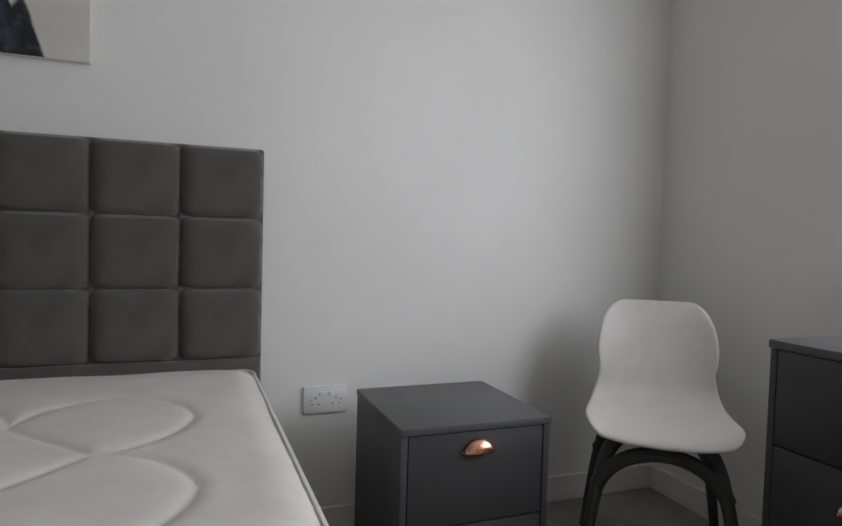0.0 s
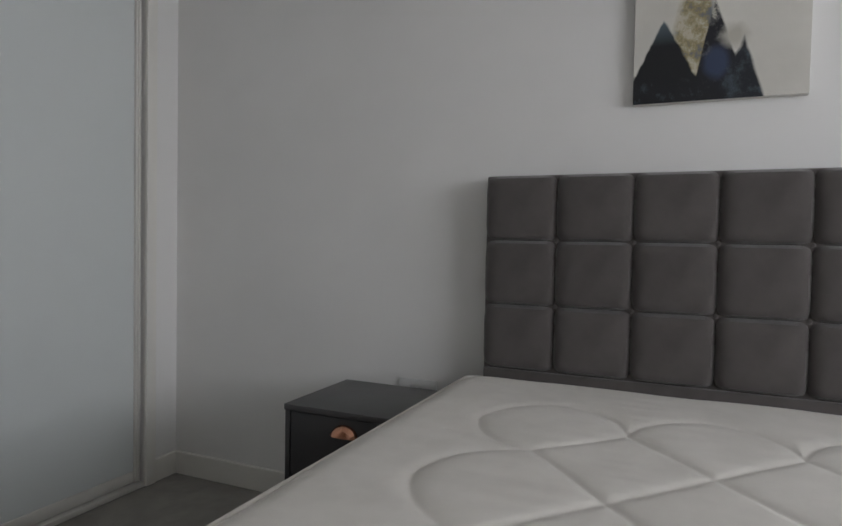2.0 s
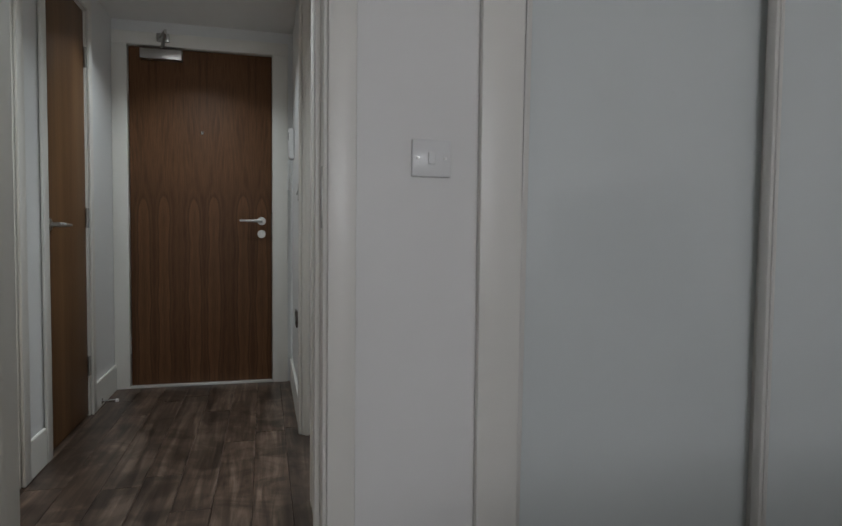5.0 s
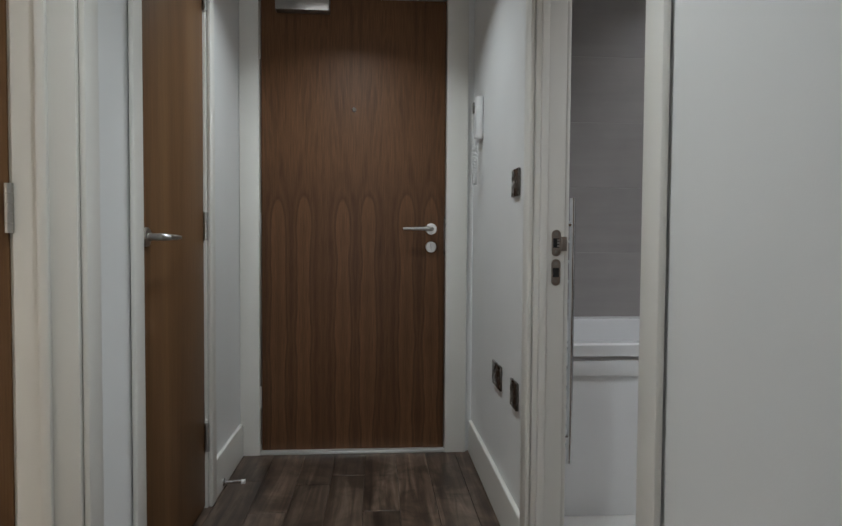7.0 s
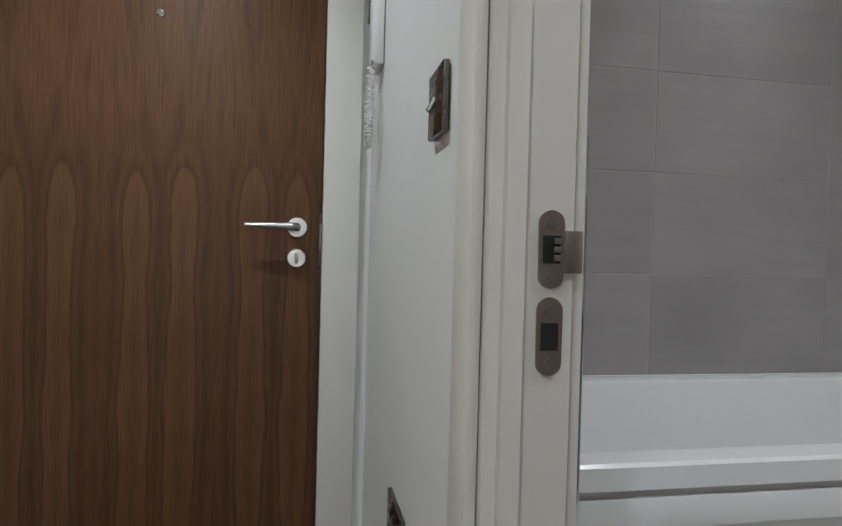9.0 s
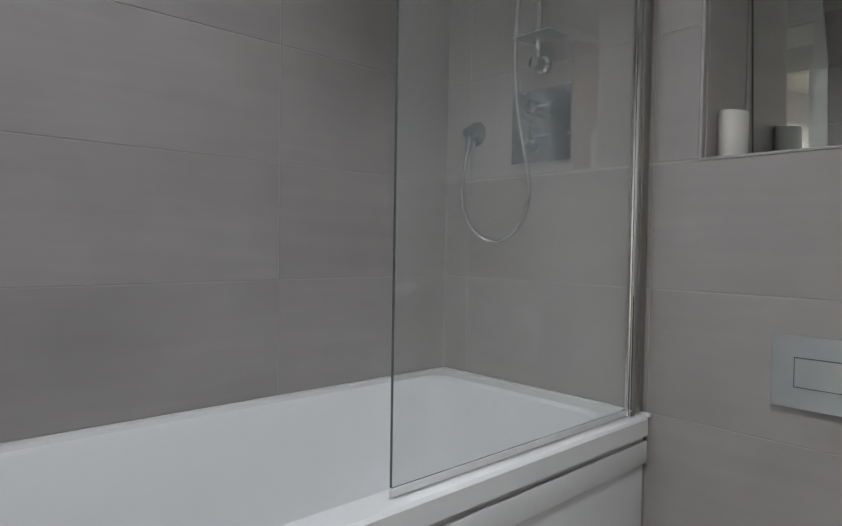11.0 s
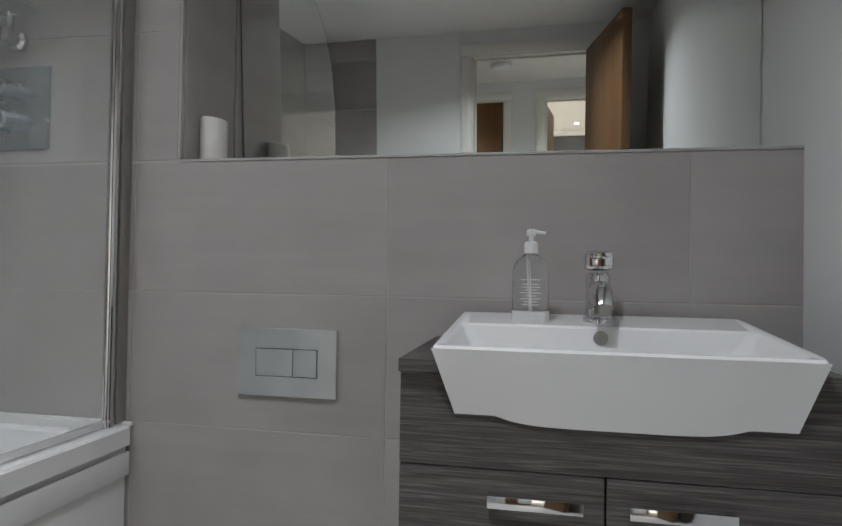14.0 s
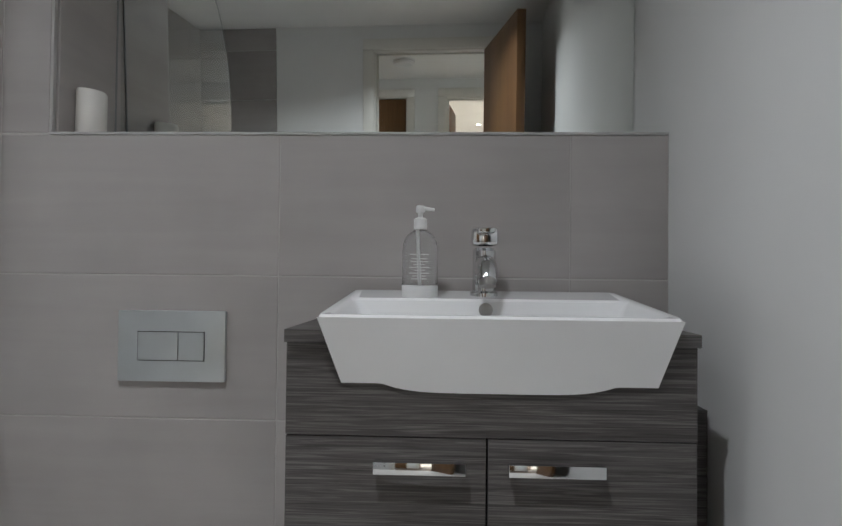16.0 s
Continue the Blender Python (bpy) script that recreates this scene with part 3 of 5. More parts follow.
def swung_leaf(name, label, hinge_at, rz, width, flip=1, tall=2.045):
    """A leaf hung at hinge_at whose width runs along its own x, turned by rz."""
    d = tagged(new(name), label, "door", "", "structure")
    d.matrix_world = pose(hinge_at[0], hinge_at[1], 0, 0, 0, rz)
    y0, y1 = (0.004, 0.048) if flip > 0 else (-0.048, -0.004)
    part("leaf", box(bmesh.new(), 0.004, width, y0, y1, 0.01, tall, bevel=0.0015), M_INNER, d)
    lever(d, (width - 0.06, y0), (0, -1, 0), (-1, 0, 0), 1.02)
    lever(d, (width - 0.06, y1), (0, 1, 0), (-1, 0, 0), 1.02)
    for hz in (0.26, 1.03, 1.82):
        hinge(d, 0.0, 0.0, hz)
    return d


bd = swung_leaf("door_3", "mid-brown walnut veneered bedroom door, wide open", (DX0 + 0.002, -2.716), -124, 0.62, 1)
swung_leaf("door_4", "mid-brown walnut veneered bathroom door, wide open", (1.042, BY0 + 0.002), -12.5, 0.698, 1, BATH_HEAD - 0.005)
swung_leaf("door_5", "mid-brown walnut veneered living room door, open", (-0.217, LY1 - 0.002), 184, 0.61, -1)
# hinge leaves on the bedroom lining
for hz in (0.26, 1.03, 1.82):
    bm = box(bmesh.new(), DX0 - 0.0005, DX0 + 0.002, -2.708, -2.664, hz - 0.05, hz + 0.05, bevel=0.0008)
    hp = tagged(part("hinge_plate", bm, M_PLASTIC), "pale hinge leaf with four screws on the door lining", "hinge", "hinge leaves on the bedroom doorway")
    for sy, sz in ((-2.695, 0.03), (-2.677, 0.012), (-2.695, -0.012), (-2.677, -0.03)):
        part("screw", tube(bmesh.new(), (DX0 + 0.001, sy, hz + sz), (DX0 + 0.0032, sy, hz + sz), 0.004, None, 12), M_STEEL, hp)
part("strike_plate", box(bmesh.new(), DX1 - 0.002, DX1 + 0.001, -2.70, -2.672, 0.96, 1.09, bevel=0.0008), M_STEEL).name = "strike_plate"
tagged(bpy.data.objects["strike_plate"], "satin metal strike plate on the bedroom door lining", "strike plate")


def strike(z, latch):
    """Rounded strike plate with a dark slot, on the far bathroom lining."""
    root = thing("strike_plate", (1.014, BY1, z), "bronze-grey strike plate with two screws on the door lining", "strike plate", "strike plates of the bathroom door")
    bm = bmesh.new()
    vs = []
    for k in range(24):
        a = 2 * math.pi * k / 24
        vs.append(bm.verts.new((0.013 * math.cos(a), 0, (0.024 if math.sin(a) >= 0 else -0.024) + 0.013 * math.sin(a))))
    f = bm.faces.new(vs)
    ex = bmesh.ops.extrude_face_region(bm, geom=[f])
    bmesh.ops.translate(bm, verts=[v for v in ex["geom"] if isinstance(v, bmesh.types.BMVert)], vec=(0, -0.0022, 0))
    bmesh.ops.recalc_face_normals(bm, faces=bm.faces)
    part("plate", bm, M_BRONZE, root)
    part("slot", box(bmesh.new(), -0.0085, 0.0085, -0.0032, -0.001, -0.013, 0.013), M_DARK, root, "dark latch slot")
    for s in (-1, 1):
        part("screw", lathe(bmesh.new(), [(0.0045, -0.002), (0.0045, -0.0034), (0.002, -0.0036), (0.0003, -0.003)], (0, 0, s * 0.025), "y", 16), M_STEEL, root)
    if latch:
        part("lip", box(bmesh.new(), 0.012, 0.030, -0.0055, -0.001, -0.022, 0.018, bevel=0.001), M_BRONZE, root)
        for k in (-1, 0, 1):
            part("keep_tooth", box(bmesh.new(), 0.002, 0.0085, -0.005, -0.003, k * 0.008 - 0.0028, k * 0.008 + 0.0028, bevel=0.0006), M_STEEL, root)
    return root


strike(0.966, True)
strike(0.884, False)


# ---- switches, sockets, intercom ----
def wall_plate(name, at, rz, w, h, material, label, category, kind, group=""):
    """A plate on a wall; its face looks along its own -y."""
    root = thing(name, at, label, category, group, rz)
    part("plate", box(bmesh.new(), -w / 2, w / 2, -0.009, 0, -h / 2, h / 2, bevel=0.0025), material, root)
    for s in (-1, 1):
        part("screw", lathe(bmesh.new(), [(0.0035, -0.008), (0.0035, -0.0098), (0.0003, -0.0095)], (s * 0.030 * (w / 0.086), 0, 0), "y", 14), M_STEEL, root)
    if kind == "rocker":
        part("rocker", box(bmesh.new(), -0.008, 0.008, -0.0135, -0.008, -0.013, 0.013, bevel=0.002), material, root)
    elif kind == "toggle":
        part("toggle", tube(bmesh.new(), (0, -0.009, 0.004), (0.0, -0.018, -0.012), 0.0045, 0.0035, 14), M_STEEL, root)
    elif kind == "socket":
        for c in ((-0.034, 0.034) if w > 0.1 else (0.0,)):
            part("rocker", box(bmesh.new(), c * 0.45 - 0.006, c * 0.45 + 0.006, -0.0125, -0.008, 0.014, 0.028, bevel=0.0015), material, root)
            for dx, dz, a, b in ((0, 0.006, 0.003, 0.008), (-0.011, -0.015, 0.006, 0.003), (0.011, -0.015, 0.006, 0.003)):
                part("pin_slot", box(bmesh.new(), c + dx - a / 2, c + dx + a / 2, -0.0095, -0.0085, dz - b / 2, dz + b / 2), M_DARK, root)
    return root


wall_plate("light_switch", (1.130, -2.711, 1.113), 0, 0.086, 0.080, M_PLASTIC, "white plastic single light switch", "light switch", "rocker")
wall_plate("wall_socket", (2.979, -5.745, 0.463), -90, 0.146, 0.090, M_PLASTIC, "white plastic double wall socket", "wall socket", "socket", "white sockets by the bed")
wall_plate("wall_socket", (2.979, -3.875, 0.495), -90, 0.146, 0.090, M_PLASTIC, "white plastic double wall socket", "wall socket", "socket", "white sockets by the bed")
wall_plate("toggle_switch", (0.954, -0.893, 1.153), -90, 0.088, 0.086, M_NICKEL, "black nickel toggle light switch", "light switch", "toggle")
wall_plate("hall_socket", (0.954, -0.628, 0.489), -90, 0.146, 0.086, M_NICKEL, "black nickel double wall socket", "wall socket", "socket", "black nickel hall sockets")
wall_plate("hall_socket", (0.954, -0.905, 0.489), -90, 0.088, 0.086, M_NICKEL, "black nickel single wall socket", "wall socket", "socket", "black nickel hall sockets")

ic = thing("intercom_handset", (0.955, -0.225, 1.535), "white wall intercom with a handset and coiled cord", "intercom")
part("base", box(bmesh.new(), -0.028, -0.001, -0.045, 0.05, -0.145, 0.037, bevel=0.008), M_PLASTIC, ic)
part("call_panel", box(bmesh.new(), -0.034, -0.027, 0.010, 0.044, -0.024, 0.020, bevel=0.001), M_NICKEL, ic, "dark call panel")
bm = box(bmesh.new(), -0.032, -0.020, -0.042, 0.002, -0.138, 0.034, bevel=0.005)
part("handset", bm, M_PLASTIC, ic)
bm = bmesh.new()
loop = bez((-0.03, -0.02, -0.14), (-0.03, -0.09, -0.38), (-0.03, 0.06, -0.40), (-0.03, 0.015, -0.144), 260)
pts = []
for i, p_ in enumerate(loop):
    a = i * 0.9
    pts.append(p_ + Vector((math.cos(a) * 0.007, math.sin(a) * 0.007, 0.0)))
sweep(bm, pts, 0.0022, 6)
part("coiled_cord", bm, M_PLASTIC, ic)

ds = thing("door_stop", (-0.074, -0.40, 0.03), "chrome skirting-mounted door stop with white tip", "door stop")
part("rose", lathe(bmesh.new(), [(0.016, 0), (0.016, 0.004), (0.008, 0.007)], (0, 0, 0), "x", 24), M_CHROME, ds)
part("rod", tube(bmesh.new(), (0.004, 0, 0), (0.07, 0.0, 0.0), 0.006, None, 16), M_CHROME, ds)
part("rubber_tip", tube(bmesh.new(), (0.07, 0.0, 0), (0.084, 0.0, 0), 0.009, 0.0085, 18), M_PLASTIC, ds)


def downlight(x, y, z, group):
    root = thing("ceiling_spotlight", (x, y, z), "recessed round ceiling spotlight with a metal rim, lit", "spotlight", group)
    part("rim", lathe(bmesh.new(), [(0.044, 0), (0.044, -0.004), (0.040, -0.006), (0.033, -0.004), (0.031, -0.001)], (0, 0, 0), "z", 32), M_STEEL, root)
    part("lens", lathe(bmesh.new(), [(0.030, -0.0045), (0.028, -0.0065), (0.001, -0.0065)], (0, 0, 0), "z", 24), M_LAMP, root)


for sx, sy in HALL_SPOTS:
    downlight(sx, sy, 2.2, "hall spotlights")
for sx, sy, _ in BATH_SPOTS:
    downlight(sx, sy, BATH_TOP, "bathroom spotlights")
for sx, sy in LIVING_SPOTS:
    downlight(sx, sy, 2.35, "living room spotlights")
sd = thing("smoke_detector", (0.46, -1.22, 2.2), "white round smoke detector on the hall ceiling", "smoke detector")
part("body", lathe(bmesh.new(), [(0.075, 0), (0.075, -0.012), (0.066, -0.034), (0.05, -0.040), (0.001, -0.041)], (0, 0, 0), "z", 36), M_PLASTIC, sd)
part("vent_ring", lathe(bmesh.new(), [(0.0762, -0.011), (0.0762, -0.014), (0.073, -0.014)], (0, 0, 0), "z", 36), M_STEEL, sd)


# ---- bedroom ----
# wardrobe in its recess: two sliding glass doors in cream frames
wr = thing("sliding_wardrobe", (0, 0, 0), "built-in wardrobe with two pale glass sliding doors, one slightly ajar", "wardrobe")
# inner panels coloured black to stand for the shade inside the wardrobe
part("shade_back_panel", boxes((WX0, WX1, -2.285, -2.268, 0, 2.32)), M_DARK, wr)
part("shade_side_panel", boxes((WX0 + 0.001, WX0 + 0.017, -2.60, -2.286, 0, 2.318)), M_DARK, wr)
part("shade_side_panel", boxes((WX1 - 0.017, WX1 - 0.001, -2.60, -2.286, 0, 2.318)), M_DARK, wr)
part("post", box(bmesh.new(), 1.238, 1.336, -2.732, -2.711, 0, 2.36, bevel=0.004), M_GLOSS, wr)
part("post", box(bmesh.new(), WX1 - 0.004, WX1 + 0.045, -2.732, -2.711, 0, 2.36, bevel=0.004), M_GLOSS, wr)
part("head_track", box(bmesh.new(), WX0, WX1 - 0.004, -2.70, -2.61, 2.27, 2.32, bevel=0.003), M_TRACK, wr)
part("floor_track", box(bmesh.new(), WX0, WX1 - 0.004, -2.72, -2.60, 0.0, 0.02, bevel=0.002), M_TRACK, wr)
part("bumper", box(bmesh.new(), 1.337, 1.352, -2.70, -2.655, 1.40, 1.52, bevel=0.003), M_TRACK, wr)


def sliding_door(x0, x1, y, lean):
    bm = box(bmesh.new(), x0 + 0.026, x1 - 0.026, y - 0.004, y + 0.004, 0.06, 2.25)
    m = Matrix.Translation((x1, 0, 0.02)) @ Matrix.Rotation(radians(lean), 4, "Y") @ Matrix.Translation((-x1, 0, -0.02))
    bmesh.ops.transform(bm, matrix=m, verts=bm.verts)
    d = part("door", bm, M_PANELGLASS, wr, "pale green-white glass sliding door")
    for r in ((x0, x0 + 0.027), (x1 - 0.027, x1)):
        bm = box(bmesh.new(), r[0], r[1], y - 0.016, y + 0.014, 0.024, 2.27, bevel=0.004)
        box(bm, r[0] + 0.009, r[1] - 0.009, y - 0.021, y - 0.014, 0.024, 2.27, bevel=0.002)
        bmesh.ops.transform(bm, matrix=m, verts=bm.verts)
        part("stile", bm, M_TRACK, d)
    for z0, z1 in ((0.024, 0.07), (2.24, 2.27)):
        bm = box(bmesh.new(), x0 + 0.028, x1 - 0.028, y - 0.012, y + 0.012, z0, z1, bevel=0.003)
        bmesh.ops.transform(bm, matrix=m, verts=bm.verts)
        part("rail", bm, M_TRACK, d)


sliding_door(1.352, 2.075, -2.635, 0.45)
sliding_door(2.03, 2.798, -2.685, 0.0)

# bed
BED_Y0, BED_Y1 = -5.52, -4.155
bed = thing("divan_bed", (1.92, -4.84, 0), "divan bed with a charcoal tufted headboard, unmade", "bed")
bed_x = lambda x: x - 1.92
bed_y = lambda y: y + 4.84
part("base", box(bmesh.new(), bed_x(1.09), bed_x(2.80), bed_y(BED_Y0 + 0.02), bed_y(BED_Y1 - 0.02), 0.05, 0.33, bevel=0.02), M_HEAD, bed)
for fx in (1.18, 2.7):
    for fy in (-5.4, -4.28):
        part("foot", tube(bmesh.new(), (bed_x(fx), bed_y(fy), 0), (bed_x(fx), bed_y(fy), 0.055), 0.025, 0.03, 18), M_DARK, bed)
hb = part("headboard", box(bmesh.new(), bed_x(2.885), bed_x(2.962), bed_y(-5.525), bed_y(-4.148), 0.12, 1.256, bevel=0.008), M_HEAD, bed, "charcoal velvet tufted headboard")
part("lower_rail", box(bmesh.new(), bed_x(2.868), bed_x(2.884), bed_y(-5.52), bed_y(-4.152), 0.42, 0.632, bevel=0.007), M_HEAD, hb)


def pad_mesh(w, h, depth, n=14):
    """A stuffed square cushion whose corners are drawn in."""
    bm = bmesh.new()
    g = {}
    for i in range(n + 1):
        for j in range(n + 1):
            u, v = 2 * i / n - 1, 2 * j / n - 1
            bulge = ((1 - abs(u) ** 5.0) * (1 - abs(v) ** 7.0)) ** 0.55
            corner = max(0.0, abs(u) + abs(v) - 1.45) / 0.55
            pull = 1 - 0.022 * corner ** 2
            x = -depth * (0.14 + 0.86 * bulge) + depth * 0.35 * corner ** 2
            x += 0.0016 * math.sin(7 * u + 3 * v) * bulge
            g[i, j] = bm.verts.new((x, u * w / 2 * pull, v * h / 2 * pull))
    for i in range(n):
        for j in range(n):
            bm.faces.new((g[i, j], g[i, j + 1], g[i + 1, j + 1], g[i + 1, j]))
    back = [g[i, 0] for i in range(n)] + [g[n, j] for j in range(n)] + [g[i, n] for i in range(n, 0, -1)] + [g[0, j] for j in range(n, 0, -1)]
    ex = [bm.verts.new((0.002, v.co.y, v.co.z)) for v in back]
    for k in range(len(back)):
        bm.faces.new((back[k], back[(k + 1) % len(back)], ex[(k + 1) % len(back)], ex[k]))
    bm.faces.new(ex[::-1])
    bmesh.ops.recalc_face_normals(bm, faces=bm.faces)
    return mesh_of("cushion", bm, M_HEAD)


PW, PH = 1.372 / 6, 0.207
pad = pad_mesh(PW + 0.0004, PH - 0.0014, 0.034, 22)
for i in range(6):
    for j in range(3):
        c_ = new("cushion", pad)
        c_.parent = hb
        c_.location = (bed_x(2.886), bed_y(-4.150) - PW * (i + 0.5), 0.634 + PH * (j + 0.5))
btn = mesh_of("button", lathe(bmesh.new(), [(0.006, 0.006), (0.007, 0.001), (0.005, -0.002), (0.0005, -0.003)], (0, 0, 0), "x", 18), M_HEAD)
for i in range(1, 6):
    for j in (1, 2):
        b_ = new("button", btn)
        b_.parent = hb
        b_.location = (bed_x(2.884), bed_y(-4.150) - PW * i, 0.634 + PH * j)


def quilt_line(x, y):
    """Distance to the stitching: a lattice of diamonds whose outer tips are rounded."""
    a, b = abs((y + 4.815) / 0.171), (x - 2.385) / 0.195
    if b > 0 or b < -4:
        da, db = abs(a - 2 * min(1, int((a + 1) / 2))), (b if b > 0 else b + 4)
        f = (da ** 1.7 + abs(db) ** 1.7) ** (1 / 1.7)
        return 0.125 * abs(f - 1)
    if a > 2:
        db = b - 2 * round(b / 2)
        f = ((a - 2) ** 1.7 + abs(db) ** 1.7) ** (1 / 1.7)
        return 0.125 * abs(f - 1)
    return 0.125 * min(abs((q % 2.0) - 1) for q in (a + b, a - b))


def mattress_mesh(x0, x1, y0, y1, z0, z1):
    """A slab with rounded rims and a quilted top of interlaced ogee lines."""
    bm = bmesh.new()
    nx, ny = 300, 230
    g = {}
    for i in range(nx + 1):
        for j in range(ny + 1):
            u, v = i / nx, j / ny
            x, y = x0 + u * (x1 - x0), y0 + v * (y1 - y0)
            r_ = 0.11
            qx, qy = abs(x - (x0 + x1) / 2) - (x1 - x0) / 2 + r_, abs(y - (y0 + y1) / 2) - (y1 - y0) / 2 + r_
            e = max(0.0, r_ - math.hypot(max(qx, 0), max(qy, 0)) - min(max(qx, qy), 0.0))
            quilt = 1 - math.exp(-(quilt_line(x, y) / 0.012) ** 1.1)
            rim = 1 - max(0.0, 1 - e / 0.07) ** 2.2
            z = z1 - 0.018 + 0.018 * rim + (0.0075 * quilt - 0.006) * min(1, e / 0.08)
            z += 0.0035 * noise.noise(Vector((x * 5, y * 5, 0))) + 0.0016 * quilt * noise.noise(Vector((x * 26, y * 6, 3)))
            dx = 0.006 * noise.noise(Vector((x * 3, y * 3, 7)))
            g[i, j] = bm.verts.new((x + dx * (e > 0.01), y, z))
    for i in range(nx):
        for j in range(ny):
            bm.faces.new((g[i, j], g[i + 1, j], g[i + 1, j + 1], g[i, j + 1]))
    ring = [g[i, 0] for i in range(nx)] + [g[nx, j] for j in range(ny)] + [g[i, ny] for i in range(nx, 0, -1)] + [g[0, j] for j in range(ny, 0, -1)]
    low = [bm.verts.new((v.co.x, v.co.y, z0)) for v in ring]
    for k in range(len(ring)):
        bm.faces.new((ring[k], low[k], low[(k + 1) % len(ring)], ring[(k + 1) % len(ring)]))
    bm.faces.new(low)
    bmesh.ops.recalc_face_normals(bm, faces=bm.faces)
    return bm


mt = thing("mattress", (0, 0, 0.33), "ivory quilted mattress without bedding on the divan base", "mattress")
MX0, MX1, MY0, MY1, MZ = 1.07, 2.862, -5.495, -4.102, 0.614
part("quilted_body", mattress_mesh(MX0, MX1, MY0, MY1, 0.002, MZ - 0.33), M_MATTRESS, mt)


def rim_loop(z, out):
    r = 0.03
    pts = []
    for cx, cy, a0 in ((MX1 - r, MY1 - r, 0), (MX0 + r, MY1 - r, 90), (MX0 + r, MY0 + r, 180), (MX1 - r, MY0 + r, 270)):
        for k in range(7):
            a = radians(a0 + k * 15)
            pts.append((cx + (r + out) * math.cos(a), cy + (r + out) * math.sin(a), z))
    return pts + pts[:1]


part("piping", sweep(bmesh.new(), rim_loop(MZ - 0.33 - 0.021, 0.001), 0.008, 8), M_PIPING, mt, "rolled tape edge")
part("piping", sweep(bmesh.new(), rim_loop(0.012, 0.003), 0.008, 8), M_PIPING, mt, "rolled tape edge")


def cup_handle(parent, x, y, z, axis):
    """A cup pull: the upper half of a shallow dome, open below. axis: the way it looks."""
    bm = bmesh.new()
    n, m = 18, 8
    for shell in (1.0, 0.9):
        g = {}
        for i in range(n + 1):
            for j in range(m + 1):
                a, b = math.pi * i / n, math.pi / 2 * j / m
                s, o, h_ = 0.043 * math.cos(a) * math.cos(b) ** 0.5, 0.024 * math.sin(b), 0.034 * math.sin(a) * math.cos(b)
                p = Vector((-o, s, h_)) if axis == "x" else Vector((s, o, h_))
                g[i, j] = bm.verts.new(Vector((x, y, z)) + p * shell)
        for i in range(n):
            for j in range(m):
                bm.faces.new((g[i, j], g[i + 1, j], g[i + 1, j + 1], g[i, j + 1]))
    box(bm, *((x - 0.003, x, y - 0.047, y + 0.047) if axis == "x" else (x - 0.047, x + 0.047, y, y + 0.003)), z - 0.004, z + 0.004)
    bmesh.ops.recalc_face_normals(bm, faces=bm.faces)
    return part("handle", bm, M_COPPER, parent, "copper cup handle")


def bedside(y0, y1, x0, x1, top, label):
    root = thing("bedside_table", ((x0 + x1) / 2, (y0 + y1) / 2, 0), label, "bedside table", "bedside tables")
    hx, hy = (x1 - x0) / 2, (y1 - y0) / 2
    part("top", box(bmesh.new(), -hx - 0.004, hx, -hy - 0.002, hy + 0.002, top - 0.018, top, bevel=0.0015), M_ANTH_TOP, root, "lighter anthracite laminate top")
    for s in (-1, 1):
        a, b = (s * hy, s * (hy - 0.017))
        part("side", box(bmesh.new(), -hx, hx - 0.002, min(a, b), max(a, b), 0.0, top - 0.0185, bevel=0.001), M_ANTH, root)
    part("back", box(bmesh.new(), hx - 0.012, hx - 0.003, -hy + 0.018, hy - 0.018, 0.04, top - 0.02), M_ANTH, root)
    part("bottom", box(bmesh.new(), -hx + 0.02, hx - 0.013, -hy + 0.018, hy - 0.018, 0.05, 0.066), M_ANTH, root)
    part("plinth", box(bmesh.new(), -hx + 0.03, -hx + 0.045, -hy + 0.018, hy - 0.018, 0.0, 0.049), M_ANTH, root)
    n = 2
    h_ = (top - 0.019 - 0.055) / n
    for k in range(n):
        z0 = 0.055 + k * h_
        d = part("drawer", box(bmesh.new(), -hx + 0.001, -hx + 0.019, -hy + 0.020, hy - 0.020, z0 + 0.002, z0 + h_ - 0.002, bevel=0.0015), M_ANTH, root, "anthracite drawer front")
        cup_handle(d, -hx + 0.001, 0, z0 + h_ * 0.775, "x")
    return root


bedside(-6.208, -5.794, 2.355, 2.76, 0.547, "anthracite two-drawer bedside table with copper cup handles")
bedside(-4.075, -3.663, 2.467, 2.83, 0.545, "anthracite two-drawer bedside table with copper cup handles")

# chest of drawers under the window
cs = thing("chest_of_drawers", (1.68, -6.87, 0), "anthracite chest of drawers below the window", "chest of drawers")
part("top", box(bmesh.new(), -0.40, 0.40, -0.205, 0.224, 0.762, 0.782, bevel=0.0015), M_ANTH_TOP, cs, "lighter anthracite laminate top")
for s in (-1, 1):
    a, b = s * 0.398, s * 0.380
    part("side", box(bmesh.new(), min(a, b), max(a, b), -0.20, 0.218, 0, 0.7615, bevel=0.001), M_ANTH, cs)
part("back", box(bmesh.new(), -0.378, 0.378, -0.20, -0.19, 0.04, 0.76), M_ANTH, cs)
part("plinth", box(bmesh.new(), -0.378, 0.378, 0.17, 0.185, 0, 0.05), M_ANTH, cs)
